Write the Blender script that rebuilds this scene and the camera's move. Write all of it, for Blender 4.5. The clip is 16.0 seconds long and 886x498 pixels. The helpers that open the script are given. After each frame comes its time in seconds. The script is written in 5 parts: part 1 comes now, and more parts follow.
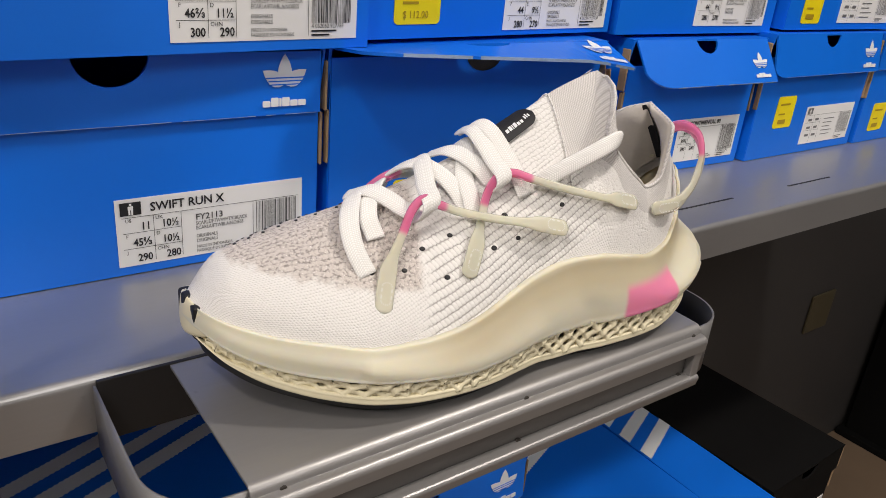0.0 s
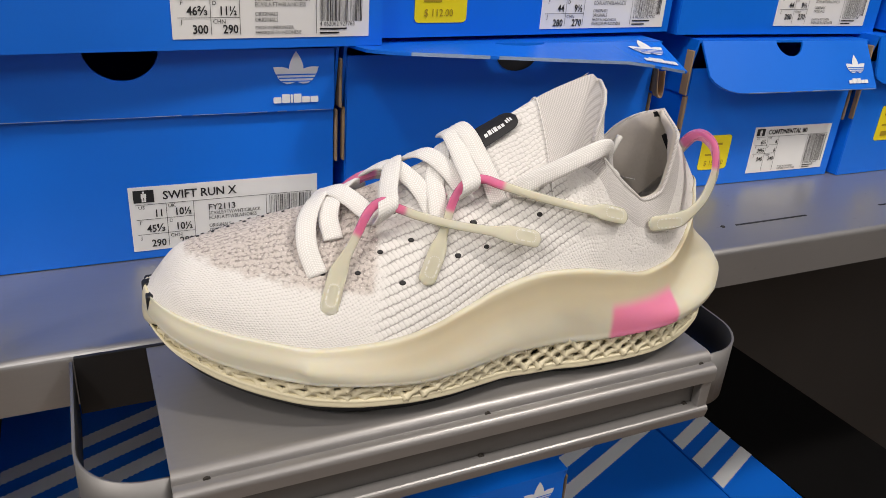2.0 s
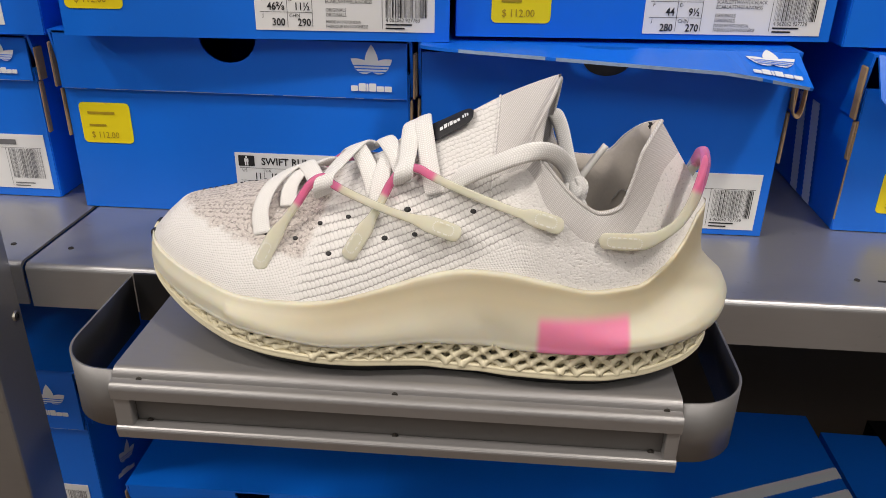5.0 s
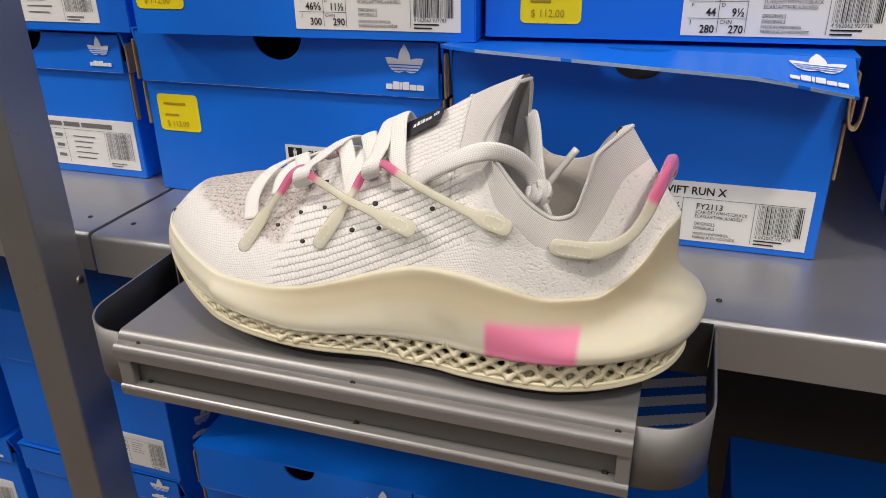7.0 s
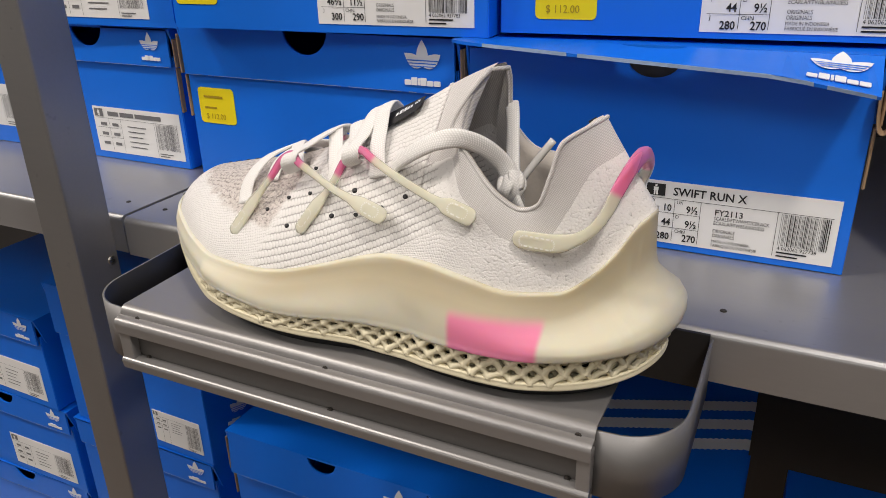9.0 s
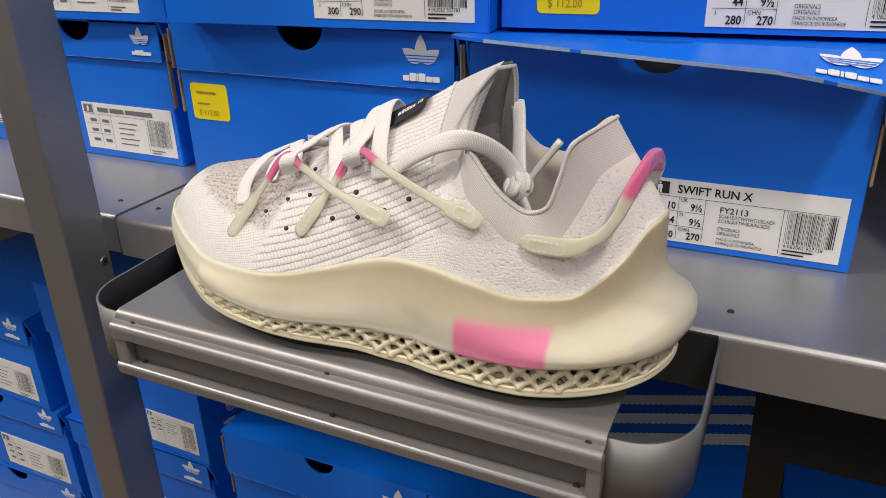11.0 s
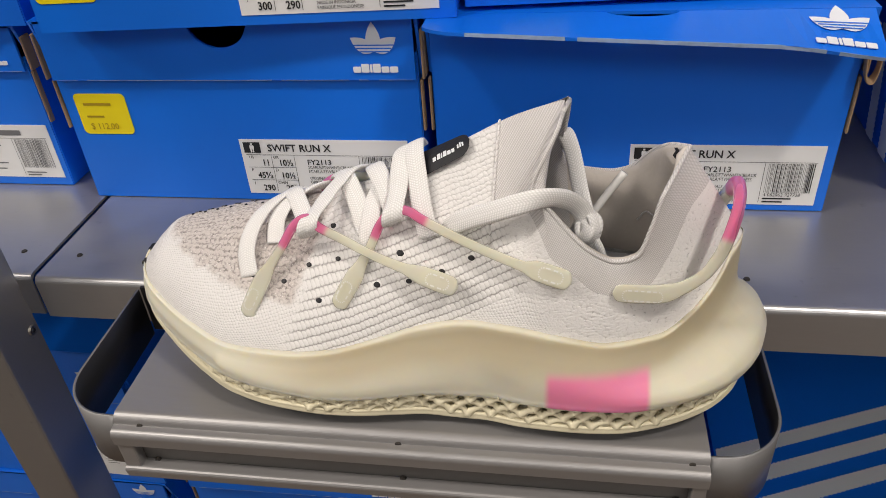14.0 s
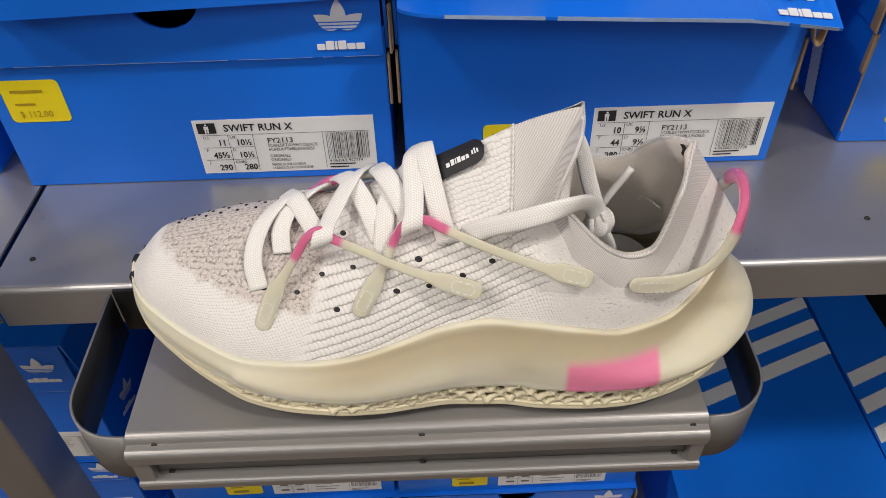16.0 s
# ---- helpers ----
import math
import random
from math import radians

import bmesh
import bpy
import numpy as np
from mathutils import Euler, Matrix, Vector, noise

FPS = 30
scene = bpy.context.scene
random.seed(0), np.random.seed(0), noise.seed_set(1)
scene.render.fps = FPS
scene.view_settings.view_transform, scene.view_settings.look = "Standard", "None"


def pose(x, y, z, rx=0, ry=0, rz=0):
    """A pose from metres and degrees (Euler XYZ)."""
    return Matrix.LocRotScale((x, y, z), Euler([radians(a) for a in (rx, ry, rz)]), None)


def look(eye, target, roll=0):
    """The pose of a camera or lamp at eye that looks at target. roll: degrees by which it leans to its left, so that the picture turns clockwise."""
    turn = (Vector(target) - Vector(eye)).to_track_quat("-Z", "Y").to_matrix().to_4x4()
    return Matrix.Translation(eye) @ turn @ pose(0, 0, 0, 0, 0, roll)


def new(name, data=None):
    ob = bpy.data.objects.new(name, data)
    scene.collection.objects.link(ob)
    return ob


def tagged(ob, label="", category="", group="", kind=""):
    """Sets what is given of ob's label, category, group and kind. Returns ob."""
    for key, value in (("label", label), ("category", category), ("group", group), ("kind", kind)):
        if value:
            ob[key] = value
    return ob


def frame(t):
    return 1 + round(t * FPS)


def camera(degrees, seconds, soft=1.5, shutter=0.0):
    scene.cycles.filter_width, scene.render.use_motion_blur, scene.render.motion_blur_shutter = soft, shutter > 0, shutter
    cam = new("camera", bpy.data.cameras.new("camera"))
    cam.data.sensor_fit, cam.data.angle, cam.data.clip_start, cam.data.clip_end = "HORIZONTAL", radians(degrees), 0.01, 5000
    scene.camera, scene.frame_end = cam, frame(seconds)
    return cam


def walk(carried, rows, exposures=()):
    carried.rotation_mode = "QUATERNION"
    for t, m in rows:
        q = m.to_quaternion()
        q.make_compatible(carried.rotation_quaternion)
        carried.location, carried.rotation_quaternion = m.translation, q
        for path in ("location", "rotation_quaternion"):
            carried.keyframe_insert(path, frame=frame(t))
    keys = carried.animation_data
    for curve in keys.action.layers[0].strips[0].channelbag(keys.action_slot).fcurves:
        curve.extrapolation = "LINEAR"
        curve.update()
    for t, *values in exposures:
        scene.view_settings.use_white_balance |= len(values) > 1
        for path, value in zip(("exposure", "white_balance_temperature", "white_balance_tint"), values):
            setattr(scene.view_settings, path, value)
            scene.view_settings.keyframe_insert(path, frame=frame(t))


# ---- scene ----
cam = camera(60.5, 16.0, soft=0.75)
PATH = [
    (0, (-0.2190, -0.2126, 1.4007), (0.9023, 1.2396, 0.6045), 5.39),
    (0.5, (-0.2110, -0.2146, 1.4009), (0.8699, 1.2647, 0.5987), 5.18),
    (1, (-0.1980, -0.2186, 1.4012), (0.8195, 1.2993, 0.5882), 5.03),
    (1.5, (-0.1760, -0.2275, 1.4029), (0.7481, 1.3449, 0.5821), 4.58),
    (2, (-0.1470, -0.2432, 1.4072), (0.6618, 1.3848, 0.5731), 4.28),
    (2.5, (-0.1150, -0.2599, 1.4115), (0.5479, 1.4288, 0.5695), 3.69),
    (3, (-0.0820, -0.2730, 1.4106), (0.4362, 1.4682, 0.5740), 3.40),
    (3.5, (-0.0510, -0.2869, 1.4117), (0.3020, 1.4936, 0.5721), 2.95),
    (4, (-0.0210, -0.2970, 1.4115), (0.1670, 1.5098, 0.5749), 2.41),
    (6.5, (0.1240, -0.2801, 1.4091), (-0.3620, 1.4631, 0.5576), -0.62),
    (7, (0.1400, -0.2771, 1.4089), (-0.4311, 1.4453, 0.5679), -0.84),
    (7.5, (0.1520, -0.2714, 1.4054), (-0.4930, 1.4305, 0.5763), -0.94),
    (8, (0.1700, -0.2636, 1.4028), (-0.5408, 1.4167, 0.5835), -1.10),
    (8.5, (0.1870, -0.2599, 1.3985), (-0.5870, 1.3976, 0.5900), -1.37),
    (9, (0.1940, -0.2562, 1.3952), (-0.6247, 1.3844, 0.5963), -1.38),
    (11.5, (0.1740, -0.2477, 1.4005), (-0.5890, 1.3933, 0.5491), -1.48),
    (12, (0.1540, -0.2438, 1.4112), (-0.5351, 1.4034, 0.5102), -2.12),
    (12.5, (0.1340, -0.2389, 1.4229), (-0.4689, 1.4115, 0.4676), -2.93),
    (13, (0.1120, -0.2339, 1.4355), (-0.3917, 1.4130, 0.4186), -3.60),
    (13.5, (0.0880, -0.2298, 1.4482), (-0.3130, 1.4047, 0.3677), -4.04),
    (14, (0.0690, -0.2199, 1.4595), (-0.2300, 1.3911, 0.3127), -4.27),
    (14.5, (0.0500, -0.2140, 1.4700), (-0.1510, 1.3682, 0.2633), -4.19),
    (15, (0.0350, -0.2121, 1.4819), (-0.0810, 1.3326, 0.2168), -3.62),
    (15.5, (0.0240, -0.2062, 1.4925), (-0.0190, 1.2973, 0.1743), -2.76),
    (16, (0.0120, -0.1997, 1.4990), (0.0270, 1.2625, 0.1344), -1.64),
]
walk(cam, [(t, look(eye, target, roll)) for t, eye, target, roll in PATH],
     exposures=((0, 0.0), (2, -0.03), (4, -0.08), (6.5, 0.0), (9, 0.03), (12, -0.03), (14, -0.12), (16, -0.14)))

# ---- light ----
world = bpy.data.worlds.new("shop_light")
scene.world = world
world.use_nodes = True
wbg = world.node_tree.nodes["Background"]
wbg.inputs[0].default_value = (1.0, 0.97, 0.94, 1)
wbg.inputs[1].default_value = 0.065


def lamp(name, at, target, sx, sy, watts, colour):
    data = bpy.data.lights.new(name, "AREA")
    data.shape, data.size, data.size_y, data.energy, data.color = "RECTANGLE", sx, sy, watts, colour
    ob = new(name, data)
    ob.matrix_world = look(at, target)
    return ob


WARM = (1.0, 0.915, 0.83)
lamp("assumed_spot", (-0.90, -0.55, 2.75), (-0.1, 0.1, 1.2), 0.16, 0.16, 9.4, WARM)
lamp("assumed_spot", (0.80, -0.50, 2.75), (0.05, 0.1, 1.2), 0.16, 0.16, 14.4, WARM)
# unseen extra lamp, added to brighten the boxes at the left
lamp("assumed_spot", (-2.10, -0.65, 2.75), (-0.5, 0.2, 1.3), 0.16, 0.16, 19.0, WARM)
lamp("assumed_panel", (0.15, -1.75, 2.80), (0.05, 0.0, 1.25), 3.6, 0.7, 23.5, (1.0, 0.945, 0.89))
# unseen lamp added to light the opposite wall, which then works as a reflector
lamp("assumed_panel", (0.0, -2.9, 2.85), (0.0, -4.0, 1.5), 5.0, 0.5, 26, (1.0, 0.97, 0.94))


# ---- materials ----
def mat(name):
    m = bpy.data.materials.new(name)
    m.use_nodes = True
    return m, m.node_tree.nodes, m.node_tree.links, m.node_tree.nodes["Principled BSDF"]


def math_node(n, l, op, a, b=None, c=None, clamp=False):
    k = n.new("ShaderNodeMath")
    k.operation, k.use_clamp = op, clamp
    for i, v in enumerate((a, b, c)):
        if v is None:
            continue
        if isinstance(v, (int, float)):
            k.inputs[i].default_value = v
        else:
            l.new(v, k.inputs[i])
    return k.outputs[0]


def mix_colour(n, l, fac, a, b):
    k = n.new("ShaderNodeMix")
    k.data_type = "RGBA"
    for s, v in ((k.inputs[0], fac), (k.inputs[6], a), (k.inputs[7], b)):
        if isinstance(v, (int, float)):
            s.default_value = v
        elif isinstance(v, tuple):
            s.default_value = (*v, 1)
        else:
            l.new(v, s)
    return k.outputs[2]


def noise_tex(n, l, scale, detail=4, vec=None, rough=0.55):
    k = n.new("ShaderNodeTexNoise")
    k.inputs["Scale"].default_value, k.inputs["Detail"].default_value = scale, detail
    k.inputs["Roughness"].default_value = rough
    if vec is not None:
        l.new(vec, k.inputs["Vector"])
    return k.outputs[0]


def obj_coord(n):
    return n.new("ShaderNodeTexCoord").outputs["Object"]


def scaled(n, l, vec, s, r=(0, 0, 0)):
    k = n.new("ShaderNodeMapping")
    k.inputs["Scale"].default_value = s
    k.inputs["Rotation"].default_value = r
    l.new(vec, k.inputs["Vector"])
    return k.outputs[0]


def bump(n, l, bsdf, h, strength, dist):
    k = n.new("ShaderNodeBump")
    k.inputs["Strength"].default_value, k.inputs["Distance"].default_value = strength, dist
    l.new(h, k.inputs["Height"])
    l.new(k.outputs[0], bsdf.inputs["Normal"])


def ramp(n, l, fac, stops):
    k = n.new("ShaderNodeValToRGB")
    e = k.color_ramp.elements
    while len(e) < len(stops):
        e.new(0.5)
    for q, (p, c) in zip(e, stops):
        q.position = p
        q.color = (c, c, c, 1) if isinstance(c, (int, float)) else (*c, 1)
    l.new(fac, k.inputs[0])
    return k.outputs[0]


def plain(name, colour, rough=0.5, metal=0.0, var=0.12, scale=60, bumps=0.0, coat=0.0):
    m, n, l, b = mat(name)
    v = obj_coord(n)
    f = noise_tex(n, l, scale, 5, v)
    g = noise_tex(n, l, scale / 9, 3, v)
    h = math_node(n, l, "MULTIPLY_ADD", f, 0.5, math_node(n, l, "MULTIPLY", g, 0.5))
    lo = tuple(c * (1 - var) for c in colour)
    hi = tuple(min(1, c * (1 + var)) for c in colour)
    l.new(mix_colour(n, l, h, lo, hi), b.inputs["Base Color"])
    b.inputs["Roughness"].default_value, b.inputs["Metallic"].default_value = rough, metal
    l.new(math_node(n, l, "MULTIPLY_ADD", g, 0.2, rough - 0.1), b.inputs["Roughness"])
    if coat:
        b.inputs["Coat Weight"].default_value = coat
        b.inputs["Coat Roughness"].default_value = 0.25
    if bumps:
        bump(n, l, b, f, 0.4, bumps)
    return m


def steel(name, colour, rough, metal=0.85):
    """Painted or brushed sheet steel with scuffs and fine scratches."""
    m, n, l, b = mat(name)
    v = obj_coord(n)
    big = noise_tex(n, l, 14, 4, v)
    streak = noise_tex(n, l, 60, 3, scaled(n, l, v, (1, 8, 8)))
    speck = noise_tex(n, l, 900, 2, v)
    spots = ramp(n, l, noise_tex(n, l, 120, 2, v), [(0.70, 0.0), (0.78, 1.0)])
    f = math_node(n, l, "MULTIPLY_ADD", streak, 0.4, math_node(n, l, "MULTIPLY", big, 0.6))
    c = mix_colour(n, l, f, tuple(q * 0.91 for q in colour), tuple(q * 1.09 for q in colour))
    c = mix_colour(n, l, math_node(n, l, "MULTIPLY", spots, 0.25), c, tuple(q * 0.5 for q in colour))
    l.new(c, b.inputs["Base Color"])
    b.inputs["Metallic"].default_value = metal
    l.new(math_node(n, l, "MULTIPLY_ADD", f, 0.12, rough - 0.06), b.inputs["Roughness"])
    bump(n, l, b, speck, 0.05, 0.0002)
    return m


def blue_card(name, colour):
    """Printed, lightly creased box card."""
    m, n, l, b = mat(name)
    v = obj_coord(n)
    rnd = n.new("ShaderNodeObjectInfo").outputs["Random"]
    f = noise_tex(n, l, 9, 4, v)
    fine = noise_tex(n, l, 420, 3, v)
    c = mix_colour(n, l, f, tuple(q * 0.9 for q in colour), tuple(q * 1.1 for q in colour))
    c = mix_colour(n, l, math_node(n, l, "MULTIPLY", rnd, 0.10), c, tuple(q * 0.7 for q in colour))
    scuff = ramp(n, l, noise_tex(n, l, 55, 6, v, 0.7), [(0.69, 0.0), (0.8, 1.0)])
    c = mix_colour(n, l, math_node(n, l, "MULTIPLY", scuff, 0.10), c, (0.35, 0.5, 0.75))
    l.new(c, b.inputs["Base Color"])
    l.new(math_node(n, l, "MULTIPLY_ADD", f, 0.18, 0.30), b.inputs["Roughness"])
    b.inputs["Specular IOR Level"].default_value = 0.5
    h = math_node(n, l, "MULTIPLY_ADD", fine, 0.06, noise_tex(n, l, 16, 2, v))
    bump(n, l, b, h, 0.35, 0.0022)
    return m


BLUE = blue_card("blue_card", (0.002, 0.158, 0.79))
BROWN = plain("raw_cardboard", (0.36, 0.24, 0.14), 0.85, 0, 0.2, 200)
PRINT_WHITE = plain("white_print", (0.80, 0.82, 0.85), 0.45, 0, 0.05, 80)
PAPER = plain("label_paper", (0.80, 0.80, 0.80), 0.5, 0, 0.04, 120)
INK = plain("black_ink", (0.012, 0.012, 0.014), 0.5)
GREY_INK = plain("grey_ink", (0.16, 0.16, 0.17), 0.5)
YELLOW = plain("yellow_sticker", (0.86, 0.70, 0.008), 0.45, 0, 0.06, 60)
OCHRE = plain("ochre_ink", (0.40, 0.27, 0.01), 0.5)
BLACK_CARD = plain("black_card", (0.005, 0.0048, 0.005), 0.8, 0, 0.3, 40)
STEEL = steel("sheet_steel", (0.44, 0.44, 0.45), 0.38, 0.72)
STEEL_LIGHT = steel("tray_steel", (0.33, 0.322, 0.322), 0.38, 0.55)
STEEL_DARK = steel("upright_steel", (0.32, 0.318, 0.32), 0.38, 0.75)
BLACK_CARD.node_tree.nodes["Principled BSDF"].inputs["Specular IOR Level"].default_value = 0.12
BOLT = plain("bolt_zinc", (0.5, 0.47, 0.42), 0.35, 1.0)
WELD = plain("weld_soot", (0.05, 0.045, 0.04), 0.6, 0.5)
BACKING = plain("dark_panel", (0.055, 0.052, 0.052), 0.6, 0, 0.3, 6)
CREAM_HARD = plain("cream_lattice", (0.74, 0.68, 0.49), 0.5, 0, 0.06, 120)
RUBBER = plain("black_rubber", (0.012, 0.012, 0.013), 0.55, 0, 0.2, 300)
LINING = plain("beige_lining", (0.62, 0.57, 0.515), 0.9, 0, 0.12, 500, 0.0006)
INSOLE = plain("grey_insole", (0.5, 0.5, 0.5), 0.85, 0, 0.1, 300, 0.0004)
BADGE = plain("black_woven_badge", (0.010, 0.010, 0.014), 0.6, 0, 0.4, 900, 0.0005)
THREAD = plain("white_thread", (0.90, 0.89, 0.84), 0.7)
WORN = plain("worn_card_edge", (0.30, 0.41, 0.60), 0.8, 0, 0.5, 260)


def lace_material():
    m, n, l, b = mat("white_lace")
    uv = n.new("ShaderNodeTexCoord").outputs["UV"]
    s = n.new("ShaderNodeSeparateXYZ")
    l.new(uv, s.inputs[0])
    # herringbone weave: slanted ridges mirrored about the middle
    a = math_node(n, l, "ABSOLUTE", math_node(n, l, "SUBTRACT", s.outputs[1], 0.5))
    k = math_node(n, l, "MULTIPLY_ADD", a, 26, math_node(n, l, "MULTIPLY", s.outputs[0], 5600))
    w = math_node(n, l, "SINE", k)
    k2 = math_node(n, l, "SINE", math_node(n, l, "MULTIPLY", a, 60))
    h = math_node(n, l, "MULTIPLY", math_node(n, l, "ADD", w, 1), math_node(n, l, "ADD", k2, 1.3))
    l.new(mix_colour(n, l, math_node(n, l, "MULTIPLY", h, 0.3, clamp=True), (0.76, 0.75, 0.735), (0.94, 0.93, 0.915)), b.inputs["Base Color"])
    b.inputs["Roughness"].default_value = 0.85
    bump(n, l, b, h, 0.2, 0.0002)
    return m


LACE = lace_material()


def smooth_step(n, l, x, lo, hi):
    k = n.new("ShaderNodeMapRange")
    k.interpolation_type = "SMOOTHSTEP"
    k.inputs["From Min"].default_value, k.inputs["From Max"].default_value = lo, hi
    l.new(x, k.inputs["Value"])
    return k.outputs[0]


def tpu_material():
    """Frosted cream shell; a pink block dyed into the side, softly fading at its top."""
    m, n, l, b = mat("frosted_cream")
    v = obj_coord(n)
    s = n.new("ShaderNodeSeparateXYZ")
    l.new(v, s.inputs[0])
    x, y, z = s.outputs
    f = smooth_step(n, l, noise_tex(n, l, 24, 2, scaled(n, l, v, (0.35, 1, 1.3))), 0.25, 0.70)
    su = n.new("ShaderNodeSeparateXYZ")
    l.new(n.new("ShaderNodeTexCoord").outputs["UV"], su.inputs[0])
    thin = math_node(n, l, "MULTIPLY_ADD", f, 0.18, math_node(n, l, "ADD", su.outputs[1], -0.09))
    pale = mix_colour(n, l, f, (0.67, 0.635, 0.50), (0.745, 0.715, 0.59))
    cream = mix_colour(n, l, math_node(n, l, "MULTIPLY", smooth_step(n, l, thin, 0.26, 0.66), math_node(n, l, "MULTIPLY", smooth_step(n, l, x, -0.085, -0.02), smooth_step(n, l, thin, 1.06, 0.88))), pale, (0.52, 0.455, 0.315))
    bx = math_node(n, l, "MULTIPLY", smooth_step(n, l, x, 0.0645, 0.068), smooth_step(n, l, x, 0.1085, 0.1055))
    bz = smooth_step(n, l, z, 1.2425, 1.2365)
    by = smooth_step(n, l, y, 0.045, 0.035)
    mask = math_node(n, l, "MULTIPLY", math_node(n, l, "MULTIPLY", bx, bz), by)
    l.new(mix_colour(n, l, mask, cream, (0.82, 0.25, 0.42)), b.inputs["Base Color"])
    b.inputs["Roughness"].default_value = 0.54
    b.inputs["Subsurface Weight"].default_value = 0.6
    b.inputs["Subsurface Radius"].default_value = (1.0, 0.8, 0.5)
    b.inputs["Subsurface Scale"].default_value = 0.006
    bump(n, l, b, noise_tex(n, l, 1500, 2, v), 0.06, 0.0003)
    return m


def strap_material(name, ends):
    """Frosted strap dyed pink between two distances along its length."""
    m, n, l, b = mat(name)
    s = n.new("ShaderNodeSeparateXYZ")
    l.new(n.new("ShaderNodeTexCoord").outputs["UV"], s.inputs[0])
    u = s.outputs[0]
    lo, hi = ends
    mask = math_node(n, l, "MULTIPLY", smooth_step(n, l, u, lo - 0.0015, lo + 0.0015), smooth_step(n, l, u, hi + 0.0015, hi - 0.0015))
    l.new(mix_colour(n, l, mask, (0.79, 0.77, 0.64), (0.84, 0.22, 0.42)), b.inputs["Base Color"])
    b.inputs["Roughness"].default_value = 0.35
    b.inputs["Subsurface Weight"].default_value = 0.3
    b.inputs["Subsurface Radius"].default_value = (1.0, 0.8, 0.5)
    b.inputs["Subsurface Scale"].default_value = 0.003
    b.inputs["Transmission Weight"].default_value = 0.38
    b.inputs["IOR"].default_value = 1.2
    return m


TPU = tpu_material()


def knit_material():
    """White engineered knit: ribbed quarter, fine toe, boucle heel, grey openwork toe panel."""
    m, n, l, b = mat("white_knit")
    v = obj_coord(n)
    s = n.new("ShaderNodeSeparateXYZ")
    l.new(v, s.inputs[0])
    x, y, z = s.outputs
    su = n.new("ShaderNodeSeparateXYZ")
    l.new(n.new("ShaderNodeTexCoord").outputs["UV"], su.inputs[0])
    high = math_node(n, l, "MULTIPLY", su.outputs[1], 0.066)

    def wave(val, pitch):
        return math_node(n, l, "ABSOLUTE", math_node(n, l, "SINE", math_node(n, l, "MULTIPLY", val, math.pi / pitch)))

    def plus(p, k, q):
        return math_node(n, l, "MULTIPLY_ADD", p, k, q)
    jit = math_node(n, l, "ADD", math_node(n, l, "SUBTRACT", noise_tex(n, l, 55, 3, v), 0.5), math_node(n, l, "MULTIPLY_ADD", noise_tex(n, l, 330, 2, v), 0.9, -0.45))
    fuzz = noise_tex(n, l, 1300, 3, v, 0.65)
    # ribs climbing towards the heel, each a row of short stitches
    off = math_node(n, l, "ADD", x, 0.04)
    along = plus(jit, 0.0012, plus(math_node(n, l, "MULTIPLY", off, off), 1.5, plus(x, 0.30, math_node(n, l, "MULTIPLY", z, -1.0))))
    rib = math_node(n, l, "POWER", wave(along, 0.0033), 0.55)
    row = math_node(n, l, "FLOOR", math_node(n, l, "MULTIPLY", along, 1 / 0.0033))
    bead = math_node(n, l, "POWER", wave(plus(row, 0.0012, plus(z, 0.6, x)), 0.0024), 0.5)
    ribbed = math_node(n, l, "MULTIPLY", rib, plus(bead, 0.62, 0.38))
    # fine stitch of the toe and the chunkier one of the throat
    fz = wave(plus(jit, 0.0014, plus(x, -0.25, high)), 0.0013)
    fx = wave(plus(jit, 0.0016, plus(high, 0.55, x)), 0.0015)
    fine = plus(math_node(n, l, "POWER", fz, 0.5), 0.40, plus(fx, 0.26, 0.20))
    tz = plus(jit, 0.002, plus(x, -0.50, z))
    trow = math_node(n, l, "FLOOR", math_node(n, l, "MULTIPLY", tz, 1 / 0.0018))
    tx = wave(plus(trow, 0.0011, plus(tz, 0.8, plus(jit, 0.0015, x))), 0.0020)
    chunky = plus(math_node(n, l, "POWER", math_node(n, l, "MULTIPLY", plus(tx, 0.7, 0.3), wave(tz, 0.0018)), 0.8), 0.62, 0.34)
    vor = n.new("ShaderNodeTexVoronoi")
    vor.inputs["Scale"].default_value = 900
    l.new(scaled(n, l, v, (0.8, 1, 1)), vor.inputs["Vector"])
    crease = math_node(n, l, "POWER", math_node(n, l, "MULTIPLY", vor.outputs["Distance"], 1.2), 2.4)
    boucle = plus(noise_tex(n, l, 1500, 2, v), 0.30, math_node(n, l, "SUBTRACT", 0.82, math_node(n, l, "MULTIPLY", crease, 0.42)))
    front = smooth_step(n, l, plus(jit, 0.009, plus(z, -0.3, x)), -0.4235, -0.4150)
    throat = smooth_step(n, l, plus(jit, 0.006, plus(x, -0.36, z)), 1.2830, 1.2880)
    heel = smooth_step(n, l, plus(jit, 0.008, plus(z, 0.5, x)), 0.690, 0.702)
    low_rear = smooth_step(n, l, plus(jit, 0.003, plus(x, 0.65, math_node(n, l, "MULTIPLY", z, -1.0))), -1.2370, -1.2340)
    ribbed = mixv(n, l, low_rear, ribbed, fine)
    h = mixv(n, l, front, fine, ribbed)
    h = mixv(n, l, heel, h, boucle)
    h = mixv(n, l, math_node(n, l, "MULTIPLY", throat, front), h, chunky)
    # tweedy openwork panel: rows of slanted stitches, every other row mirrored; glints are painted in as pale flecks
    pz = plus(jit, 0.0030, high)
    prow = math_node(n, l, "FLOOR", math_node(n, l, "MULTIPLY", pz, 1 / 0.0026))
    turn = plus(math_node(n, l, "MODULO", prow, 2.0), 2.0, -1.0)
